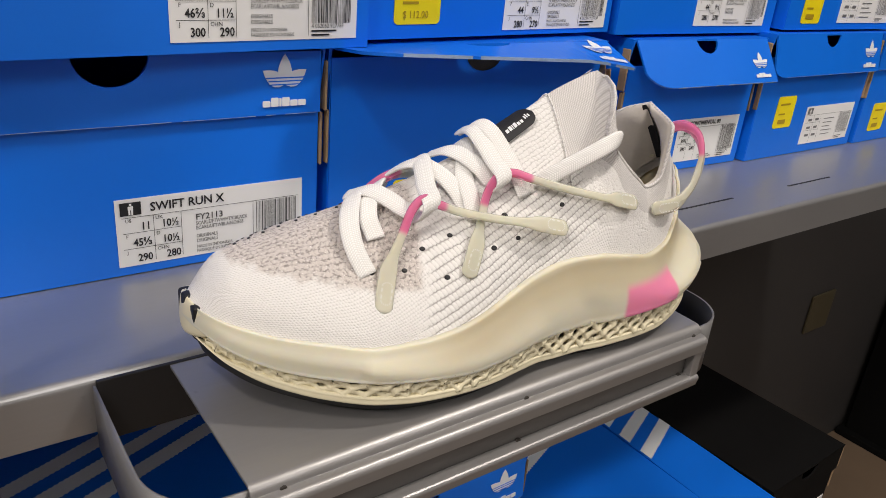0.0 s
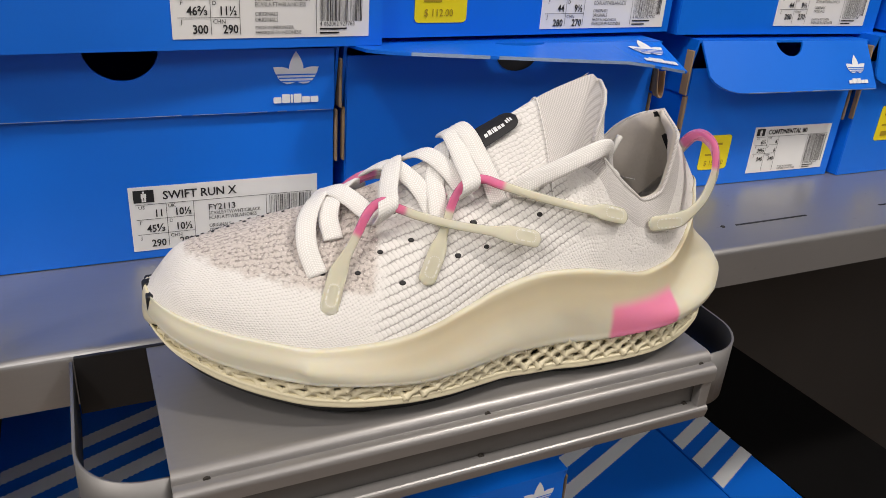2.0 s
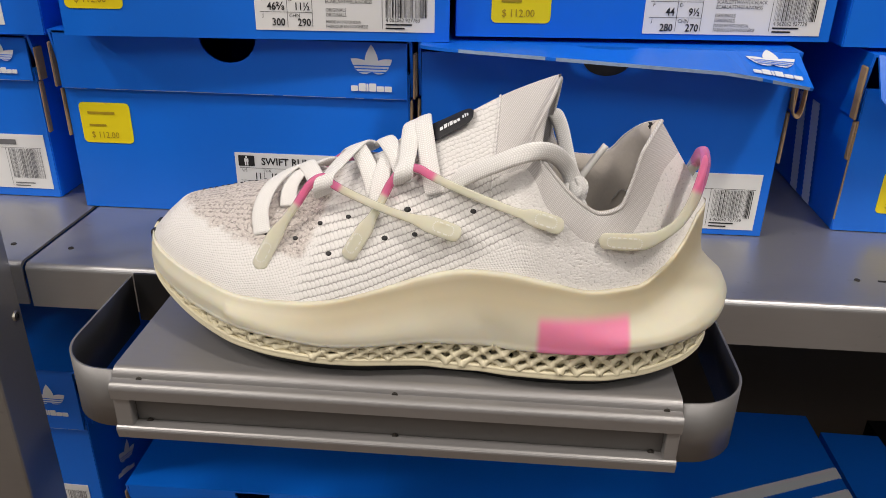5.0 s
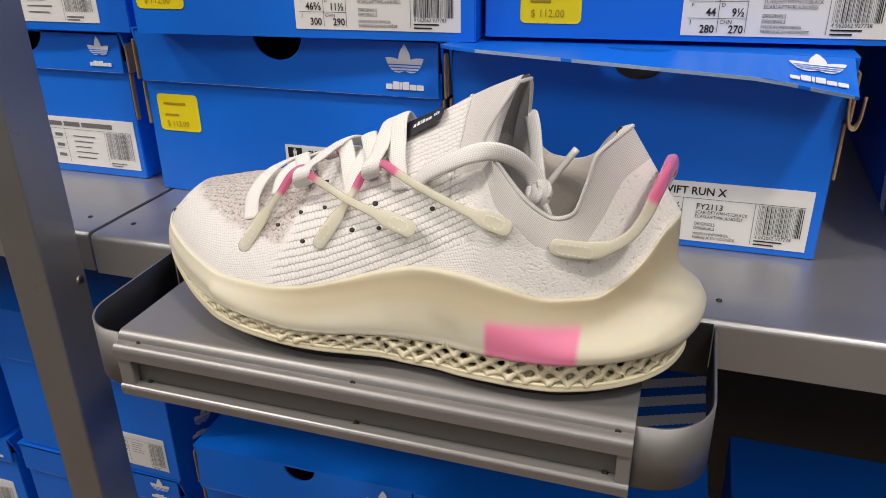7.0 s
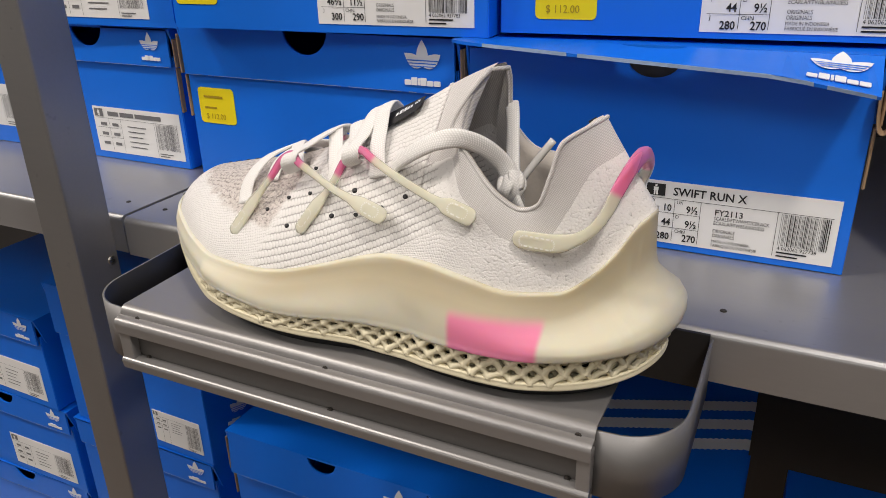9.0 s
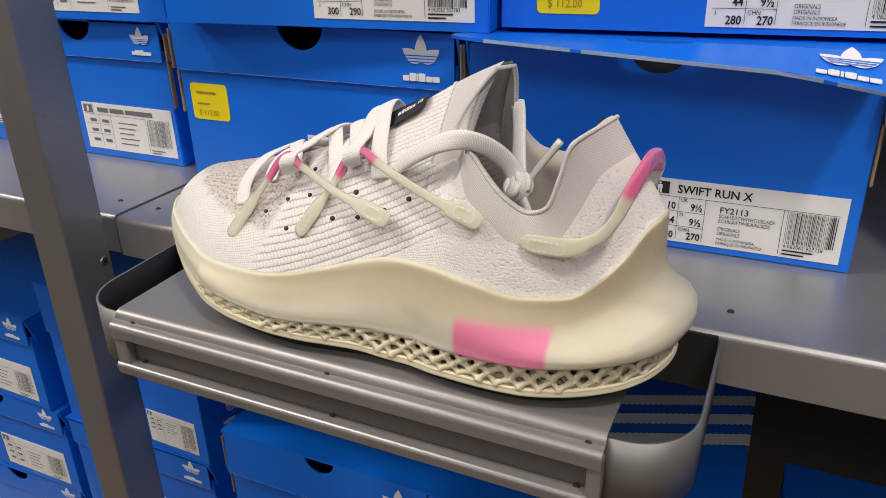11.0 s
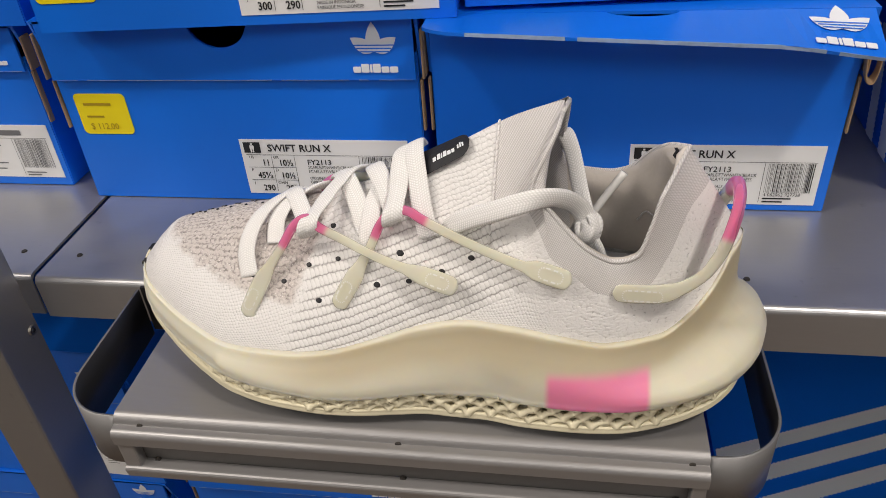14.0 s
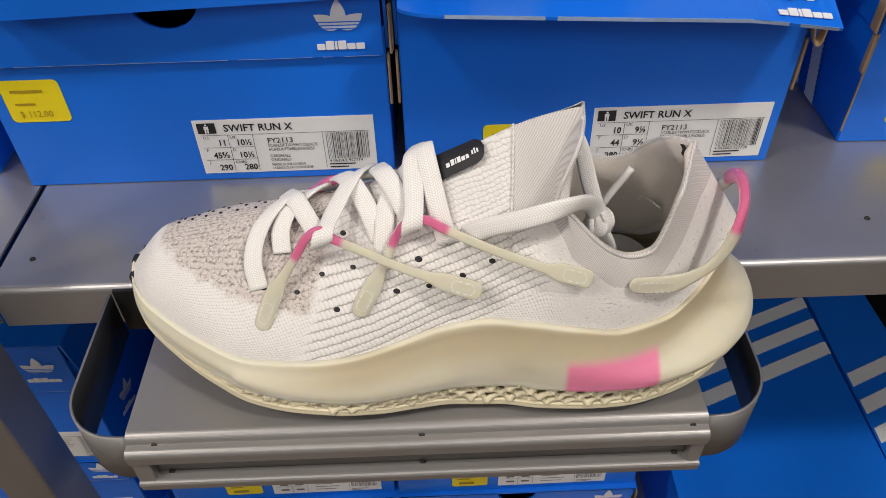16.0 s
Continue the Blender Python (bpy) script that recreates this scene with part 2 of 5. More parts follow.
    slant = plus(math_node(n, l, "MULTIPLY", turn, pz), 0.75, plus(jit, 0.0055, x))
    pit = math_node(n, l, "MULTIPLY", plus(math_node(n, l, "POWER", wave(slant, 0.0027), 0.7), 0.75, 0.25), math_node(n, l, "POWER", wave(pz, 0.0026), 0.5))
    pit = plus(pit, 0.62, math_node(n, l, "MULTIPLY", smooth_step(n, l, noise_tex(n, l, 620, 2, v), 0.34, 0.62), 0.42))
    edge = noise_tex(n, l, 160, 2, v)
    low = plus(x, 0.17, plus(edge, 0.006, z))
    p = smooth_step(n, l, low, 1.2460, 1.2495)
    p = math_node(n, l, "MULTIPLY", p, smooth_step(n, l, x, -0.121, -0.115))
    p = math_node(n, l, "MULTIPLY", p, smooth_step(n, l, plus(z, -0.44, plus(edge, 0.003, x)), -0.5935, -0.5975))
    h = mixv(n, l, p, h, pit)
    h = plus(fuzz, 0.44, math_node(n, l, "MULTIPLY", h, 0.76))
    # low spots coloured darker: shade between the stitches is put into the colour
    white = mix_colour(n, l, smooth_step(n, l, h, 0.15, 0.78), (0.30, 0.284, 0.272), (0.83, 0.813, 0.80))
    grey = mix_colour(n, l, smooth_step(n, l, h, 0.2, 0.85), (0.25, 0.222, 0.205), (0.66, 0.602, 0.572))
    painted_glint = smooth_step(n, l, noise_tex(n, l, 1500, 1, v), 0.66, 0.72)
    grey = mix_colour(n, l, painted_glint, grey, (0.88, 0.84, 0.82))
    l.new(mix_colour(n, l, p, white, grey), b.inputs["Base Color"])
    b.inputs["Roughness"].default_value = 0.88
    b.inputs["Sheen Weight"].default_value = 0.1
    bump(n, l, b, h, 0.55, 0.0011)
    return m


def mixv(n, l, f, a, b):
    k = n.new("ShaderNodeMix")
    l.new(f, k.inputs[0])
    l.new(a, k.inputs[2])
    l.new(b, k.inputs[3])
    return k.outputs[0]


KNIT = knit_material()


def sock_material():
    m, n, l, b = mat("grey_sock_knit")
    v = obj_coord(n)
    s = n.new("ShaderNodeSeparateXYZ")
    l.new(v, s.inputs[0])
    x, y, z = s.outputs
    a = math_node(n, l, "ABSOLUTE", math_node(n, l, "SINE", math_node(n, l, "MULTIPLY", math_node(n, l, "MULTIPLY_ADD", z, -0.6, x), math.pi / 0.00085)))
    c = math_node(n, l, "ABSOLUTE", math_node(n, l, "SINE", math_node(n, l, "MULTIPLY", math_node(n, l, "MULTIPLY_ADD", x, 0.6, z), math.pi / 0.00085)))
    h = math_node(n, l, "POWER", math_node(n, l, "MULTIPLY", a, math_node(n, l, "MULTIPLY_ADD", c, 0.7, 0.3)), 0.6)
    l.new(mix_colour(n, l, h, (0.46, 0.44, 0.428), (0.75, 0.727, 0.717)), b.inputs["Base Color"])
    b.inputs["Roughness"].default_value = 0.92
    b.inputs["Sheen Weight"].default_value = 0.2
    bump(n, l, b, h, 0.4, 0.0004)
    return m


SOCK = sock_material()


# ---- mesh helpers ----
def link(name, me, material, parent=None, label="", smooth=False):
    me.materials.append(material)
    if smooth:
        for p in me.polygons:
            p.use_smooth = True
    ob = new(name, me)
    if parent is not None:
        ob.parent = parent
    if label:
        ob["label"] = label
    return ob


def part(name, bm, material, parent=None, label="", smooth=False):
    me = bpy.data.meshes.new(name)
    bm.to_mesh(me)
    bm.free()
    return link(name, me, material, parent, label, smooth)


def box_bm(x0, x1, y0, y1, z0, z1, bevel=0.0, segs=2):
    bm = bmesh.new()
    bmesh.ops.create_cube(bm, size=1)
    for v in bm.verts:
        v.co = (x0 + (v.co.x + 0.5) * (x1 - x0), y0 + (v.co.y + 0.5) * (y1 - y0), z0 + (v.co.z + 0.5) * (z1 - z0))
    if bevel:
        bmesh.ops.bevel(bm, geom=bm.edges[:], offset=bevel, segments=segs, affect="EDGES", profile=0.6)
    return bm


def prism(outline, y0, y1):
    """A flat plate: outline of (x, z), from depth y0 to y1."""
    bm = bmesh.new()
    a = [bm.verts.new((x, y0, z)) for x, z in outline]
    b = [bm.verts.new((x, y1, z)) for x, z in outline]
    bm.faces.new(a)
    bm.faces.new(b[::-1])
    k = len(a)
    for i in range(k):
        bm.faces.new((a[i], b[i], b[(i + 1) % k], a[(i + 1) % k]))
    bmesh.ops.recalc_face_normals(bm, faces=bm.faces[:])
    return bm


def grid_mesh(name, rows, closed=False, uv=None):
    """A mesh through rows of points; closed joins each row's end to its start."""
    r, c = len(rows), len(rows[0])
    verts = [tuple(p) for row in rows for p in row]
    faces = []
    for i in range(r - 1):
        for j in range(c if closed else c - 1):
            k = (j + 1) % c
            faces.append((i * c + j, i * c + k, (i + 1) * c + k, (i + 1) * c + j))
    me = bpy.data.meshes.new(name)
    me.from_pydata(verts, [], faces)
    if uv is not None:
        layer = me.uv_layers.new(name="UVMap")
        flat = [uv[i][j] for i in range(r) for j in range(c)]
        for lp in me.loops:
            layer.data[lp.index].uv = flat[lp.vertex_index]
    me.update()
    return me


def catmull(pts, n):
    """n points along a smooth curve through pts."""
    p = [Vector(q) for q in pts]
    p = [p[0] * 2 - p[1]] + p + [p[-1] * 2 - p[-2]]
    out = []
    for i in range(n):
        t = i / (n - 1) * (len(pts) - 1)
        k = min(int(t), len(pts) - 2)
        f = t - k
        a, b, c, d = p[k:k + 4]
        out.append(0.5 * ((2 * b) + (c - a) * f + (2 * a - 5 * b + 4 * c - d) * f * f + (3 * b - a - 3 * c + d) * f ** 3))
    return out


def tube_mesh(name, pts, radius, sides=8, flat=1.0, caps=True):
    """A tube along pts; radius a number or one per point; flat squashes it along the second axis. UV.x is the length in metres."""
    k = len(pts)
    rad = radius if isinstance(radius, (list, tuple)) else [radius] * k
    rows, uvs = [], []
    run = 0.0
    side = None
    for i, p in enumerate(pts):
        d = (pts[min(i + 1, k - 1)] - pts[max(i - 1, 0)]).normalized()
        if side is None:
            side = d.orthogonal().normalized()
        side = (side - d * side.dot(d)).normalized()
        up = d.cross(side)
        if i:
            run += (p - pts[i - 1]).length
        rows.append([p + rad[i] * (side * math.cos(a) + up * math.sin(a) * flat) for a in (2 * math.pi * j / sides for j in range(sides))])
        uvs.append([(run, j / sides) for j in range(sides)])
    if caps:
        rows = [[pts[0]] * sides] + rows + [[pts[-1]] * sides]
        uvs = [uvs[0]] + uvs + [uvs[-1]]
    return grid_mesh(name, rows, True, uvs)


def ribbon_mesh(name, pts, sides_dir, width, thick):
    """A woven band along pts with its width along sides_dir, oval in section."""
    k = len(pts)
    rows, uvs = [], []
    run = 0.0
    for i, p in enumerate(pts):
        d = (pts[min(i + 1, k - 1)] - pts[max(i - 1, 0)]).normalized()
        s = sides_dir[i]
        s = (s - d * s.dot(d)).normalized()
        up = s.cross(d)
        if i:
            run += (p - pts[i - 1]).length
        row, uv = [], []
        for j in range(14):
            a = 2 * math.pi * j / 14
            cx = math.copysign(abs(math.cos(a)) ** 0.7, math.cos(a))
            row.append(p + s * (width / 2 * cx) + up * (thick / 2 * math.sin(a)))
            uv.append((run, 0.5 + 0.5 * cx))
        rows.append(row)
        uvs.append(uv)
    rows = [[pts[0]] * 14] + rows + [[pts[-1]] * 14]
    uvs = [uvs[0]] + uvs + [uvs[-1]]
    return grid_mesh(name, rows, True, uvs)


def text_mesh(body, size, x, z, y, align="LEFT", bold=0.0, squeeze=1.0):
    """Built-in lettering as bmesh geometry on a front that faces -y."""
    cu = bpy.data.curves.new("lettering", "FONT")
    cu.body, cu.size, cu.align_x, cu.offset = body, size, align, bold
    cu.resolution_u = 2
    ob = new("lettering", cu)
    me = bpy.data.meshes.new_from_object(ob.evaluated_get(bpy.context.evaluated_depsgraph_get()))
    bpy.data.objects.remove(ob)
    bpy.data.curves.remove(cu)
    me.transform(Matrix.Translation((x, y, z)) @ pose(0, 0, 0, 90) @ Matrix.Diagonal((squeeze, 1, 1, 1)))
    return me


def join_into(bm, me):
    bm.from_mesh(me)
    bpy.data.meshes.remove(me)


def rect(bm, x0, x1, z0, z1, y):
    vs = [bm.verts.new(q) for q in ((x0, y, z0), (x1, y, z0), (x1, y, z1), (x0, y, z1))]
    bm.faces.new(vs)


def thing(name, label, category, group="", kind="", at=None):
    ob = new(name)
    ob.empty_display_size = 0.02
    if at is not None:
        ob.matrix_world = at
    return tagged(ob, label, category, group, kind)


# ---- shelving ----
SHELF_Z, SHELF_Y = 1.2055, 0.094


def shelf_profile(name, x0, x1, z, y0, depth, lip, parent, material):
    """Folded sheet: top and rounded front lip, 1.5 mm thick."""
    r = 0.004
    outer = [(y0 + depth, z)] + [(y0 + r - r * math.sin(a), z - r + r * math.cos(a)) for a in [math.pi / 2 * i / 6 for i in range(7)]] + [(y0, z - lip)]
    inner = [(y0 + 0.0015, z - lip), (y0 + 0.0015, z - 0.004), (y0 + 0.005, z - 0.0016), (y0 + depth, z - 0.0016)]
    prof = outer + inner
    bm = bmesh.new()
    ring = [[bm.verts.new((x, a, b)) for a, b in prof] for x in (x0, x1)]
    k = len(prof)
    for i in range(k):
        bm.faces.new((ring[0][i], ring[0][(i + 1) % k], ring[1][(i + 1) % k], ring[1][i]))
    bm.faces.new(ring[0])
    bm.faces.new(ring[1][::-1])
    bmesh.ops.recalc_face_normals(bm, faces=bm.faces[:])
    return part(name, bm, material, parent)


def disc_bm(x, y, z, r, h, axis="z", n=16):
    bm = bmesh.new()
    bmesh.ops.create_cone(bm, cap_ends=True, segments=n, radius1=r, radius2=r * 0.8, depth=h)
    m = Matrix.Translation((x, y, z)) @ (pose(0, 0, 0, 0, 90) if axis == "x" else pose(0, 0, 0, 90) if axis == "y" else Matrix())
    bmesh.ops.transform(bm, matrix=m, verts=bm.verts[:])
    return bm


upper_shelf = thing("display_shelf", "grey sheet steel shelf with rounded front lip", "shelf")
shelf_profile("shelf_plate", -0.2335, 1.25, SHELF_Z, SHELF_Y, 0.42, 0.0285, upper_shelf, STEEL)
for sx, sy in ((-0.2176, 0.1184), (0.1685, 0.118), (0.2624, 0.128)):
    part("rivet", disc_bm(sx, sy, SHELF_Z + 0.0002, 0.0019, 0.0008), WELD, upper_shelf)
for sx in (0.2745, 0.43):
    part("slot", box_bm(sx, sx + 0.072, 0.1268, 0.1284, SHELF_Z - 0.0004, SHELF_Z + 0.0004), INK, upper_shelf)
left_shelf = thing("display_shelf", "grey sheet steel shelf of the next bay", "shelf")
shelf_profile("shelf_plate", -1.25, -0.2375, SHELF_Z + 0.0, SHELF_Y + 0.002, 0.42, 0.0285, left_shelf, STEEL)
part("rivet", disc_bm(-0.2560, 0.1204, SHELF_Z + 0.0002, 0.0019, 0.0008), WELD, left_shelf)

upright = thing("shelf_upright", "dark grey square steel upright with a bolt", "upright")
part("post", box_bm(-0.2665, -0.2365, 0.0535, 0.0865, 0.0, 2.2, 0.0022, 3), STEEL_DARK, upright)
part("bolt", disc_bm(-0.2362, 0.080, 1.178, 0.0035, 0.0016, "x"), BOLT, upright)
part("bolt_socket", disc_bm(-0.2354, 0.080, 1.178, 0.0017, 0.0006, "x"), INK, upright)

# ---- display tray ----
TRAY_Z = 1.2006
tray = thing("display_tray", "grey steel display tray hooked on the shelf lip", "display tray", at=Matrix.Translation((0, 0, 1.165)))


def on(parent, at):
    """Keeps a part's own coordinates in the world though its thing stands at a place."""
    def f(ob):
        ob.parent = parent
        ob.matrix_parent_inverse = Matrix.Translation(at).inverted()
        return ob
    return f


put = on(tray, (0, 0, 1.165))


def fold(name, prof, x0, x1, material, label=""):
    """A sheet folded along x: prof is a line of (y, z); 1.4 mm thick."""
    pts = [Vector((0, a, b)) for a, b in prof]
    inner = []
    for i, p in enumerate(pts):
        d = (pts[min(i + 1, len(pts) - 1)] - pts[max(i - 1, 0)]).normalized()
        inner.append(p + Vector((0, d.z, -d.y)) * 0.0014)
    ring = pts + inner[::-1]
    bm = bmesh.new()
    a = [bm.verts.new((x0, p.y, p.z)) for p in ring]
    b = [bm.verts.new((x1, p.y, p.z)) for p in ring]
    k = len(ring)
    for i in range(k):
        bm.faces.new((a[i], a[(i + 1) % k], b[(i + 1) % k], b[i]))
    h = len(pts)
    for e in (a, b):
        for i in range(h - 1):
            bm.faces.new((e[i], e[i + 1], e[k - 2 - i], e[k - 1 - i]))
    bmesh.ops.recalc_face_normals(bm, faces=bm.faces[:])
    return put(part(name, bm, material, None, label))


def arc(cy, cz, r, a0, a1, n=6):
    return [(cy + r * math.cos(radians(a0 + (a1 - a0) * i / n)), cz + r * math.sin(radians(a0 + (a1 - a0) * i / n))) for i in range(n + 1)]


# top plate rolls over its front edge, steps back and meets the ticket frame
fold("plate", [(0.0925, TRAY_Z + 0.0015), (0.006, TRAY_Z)] + arc(0.0034, TRAY_Z - 0.0034, 0.0034, 90, 180, 12) + [(0.0, TRAY_Z - 0.0038), (0.0010, TRAY_Z - 0.0044)], -0.1345, 0.1345, STEEL_LIGHT)
fold("frame_top", [(0.0030, TRAY_Z - 0.0042), (-0.0020, TRAY_Z - 0.0047)] + arc(-0.0035, TRAY_Z - 0.0069, 0.0020, 90, 180, 10) + [(-0.0055, TRAY_Z - 0.0112), (-0.0002, TRAY_Z - 0.0114)], -0.1345, 0.1345, STEEL_LIGHT)
fold("frame_bottom", [(0.0002, TRAY_Z - 0.0296)] + arc(-0.0047, TRAY_Z - 0.0304, 0.0008, 90, 180, 4) + [(-0.0055, TRAY_Z - 0.0338), (0.004, TRAY_Z - 0.0336)], -0.1345, 0.1345, STEEL_LIGHT)
# tray steel again, coloured darker for the shade in the recess
put(part("ticket_back", box_bm(-0.134, 0.134, 0.0004, 0.0019, TRAY_Z - 0.033, TRAY_Z - 0.0062), steel("shaded_ticket_steel", (0.16, 0.152, 0.145), 0.5, 0.6), None, "steel ticket plate, recess shade in its colour"))
for x0, x1 in ((-0.1345, -0.1262), (0.1282, 0.1345)):
    put(part("frame_side", box_bm(x0, x1, -0.0053, 0.0003, TRAY_Z - 0.0330, TRAY_Z - 0.0078, 0.0008), STEEL_LIGHT))
for x0, y0, z0 in ((-0.1215, -0.0014, -0.0038), (0.0018, -0.0014, -0.0038), (0.1275, -0.0014, -0.0038), (-0.1200, -0.0006, -0.0288), (0.0015, -0.0006, -0.0288), (0.1235, -0.0006, -0.0288)):
    put(part("weld", disc_bm(x0, y0, TRAY_Z + z0, 0.0019, 0.0014, "y", 9), WELD))


def side_band(sgn):
    """The rounded side band: a sheet strip from the front round the corner to the shelf."""
    path = [(0.134, 0.0005), (0.138, 0.0006)]
    r = 0.0285
    path += [(0.1395 + r * math.sin(radians(a)), 0.0006 + r - r * math.cos(radians(a))) for a in range(10, 91, 8)]
    path += [(0.168, 0.05), (0.1678, 0.0915)]
    bm = bmesh.new()
    ring = []
    for i, (x, y) in enumerate(path):
        a, b = path[max(i - 1, 0)], path[min(i + 1, len(path) - 1)]
        d = Vector((b[0] - a[0], b[1] - a[1])).normalized()
        nx, ny = -d.y * 0.0013, d.x * 0.0013
        top = TRAY_Z - 0.0006 + 0.0028 * max(0, (y - 0.01) / 0.082)
        low = TRAY_Z - 0.0340 + 0.003 * max(0, (y - 0.03) / 0.06)
        ring.append([bm.verts.new((sgn * q, w, z)) for q, w, z in ((x, y, low), (x, y, top), (x + nx, y + ny, top), (x + nx, y + ny, low))])
    for i in range(len(ring) - 1):
        for j in range(4):
            f = bm.faces.new((ring[i][j], ring[i][(j + 1) % 4], ring[i + 1][(j + 1) % 4], ring[i + 1][j]))
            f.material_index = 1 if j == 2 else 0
            f.smooth = True
    bm.faces.new(ring[0])
    bm.faces.new(ring[-1][::-1])
    bmesh.ops.recalc_face_normals(bm, faces=bm.faces[:])
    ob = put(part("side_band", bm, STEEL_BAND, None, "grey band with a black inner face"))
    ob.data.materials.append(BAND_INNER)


# tray steel, darkened for the shade that falls inside the bands
STEEL_BAND = steel("shaded_band_steel", (0.27, 0.265, 0.265), 0.50, 0.6)
# near-black colour of the bands' inner faces and the back plate
BAND_INNER = plain("near_black_inner", (0.018, 0.018, 0.020), 0.45, 0, 0.3, 40)
side_band(-1)
side_band(1)
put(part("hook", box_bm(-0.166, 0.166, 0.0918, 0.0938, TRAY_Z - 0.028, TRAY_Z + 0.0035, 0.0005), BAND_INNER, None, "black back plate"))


# ---- shoe boxes ----
def leaf(bm, cx, cz, ang, length, width, y):
    pts = []
    n = 8
    for i in range(n + 1):
        f = i / n
        pts.append((f * length, width / 2 * math.sin(math.pi * f ** 0.8) ** 0.9))
    pts = pts + [(a, -b) for a, b in pts[-2:0:-1]]
    ca, sa = math.cos(ang), math.sin(ang)
    vs = [bm.verts.new((cx + ca * a - sa * b, y, cz + sa * a + ca * b)) for a, b in pts]
    bm.faces.new(vs)


def emblem(w, m, parent, warp=None):
    """Plain three-leaf mark over a row of bars, each piece a part; w wide, its foot at m's origin."""
    base = w * 0.36

    def add(name, bm, material):
        bmesh.ops.transform(bm, matrix=m, verts=bm.verts[:])
        if warp:
            warp(bm)
        part(name, bm, material, parent)
    for a, ln in ((146, 0.52), (90, 0.60), (34, 0.52)):
        bm = bmesh.new()
        leaf(bm, w / 2 + 0.02 * w * (a != 90) * (1 if a < 90 else -1), base + w * 0.08, radians(a), ln * w, 0.29 * w, -0.0006 - 0.0001 * (a == 90))
        add("leaf", bm, PRINT_WHITE)
    for i in range(3):
        bm = bmesh.new()
        k = (0.40 - 0.05 * i) * w
        rect(bm, w / 2 - k, w / 2 + k, base + w * (0.215 - 0.065 * i), base + w * (0.238 - 0.065 * i), -0.0011)
        add("leaf_line", bm, BLUE)
    for f0, f1, hh in ((0.0, 0.155, 0.17), (0.17, 0.325, 0.25), (0.34, 0.385, 0.24), (0.40, 0.555, 0.25), (0.57, 0.725, 0.17), (0.74, 0.90, 0.17)):
        q = prism(round_rect(w * (0.04 + f0), w * (0.04 + f1), 0.03 * w, 0.03 * w + hh * 0.70 * w, min(w * 0.018, (f1 - f0) * w * 0.45), 2), -0.0010, -0.0006)
        add("word_bar", q, PRINT_WHITE)


def barcode(bm, x0, x1, z0, z1, y, seed):
    rng = random.Random(seed)
    x = x0
    while x < x1 - 0.0004:
        w = rng.choice((0.00018, 0.00018, 0.00034, 0.00052))
        rect(bm, x, min(x + w, x1), z0, z1, y)
        x += w + rng.choice((0.00036, 0.00036, 0.0007))


SIZES = {
    "a": (("11", "10½"), ("45⅓", "10½"), ("290", "280"), "927714"),
    "up_a": (("12", "11½"), ("46⅔", "11½"), ("300", "290"), "927783"),
    "b": (("10", "9½"), ("44", "9½"), ("280", "270"), "927738"),
    "c": (("5", "5"), ("38", "5"), ("240", "235"), "927301"),
    "d": (("6½", "6"), ("39⅓", "6"), ("245", "240"), "927455"),
}


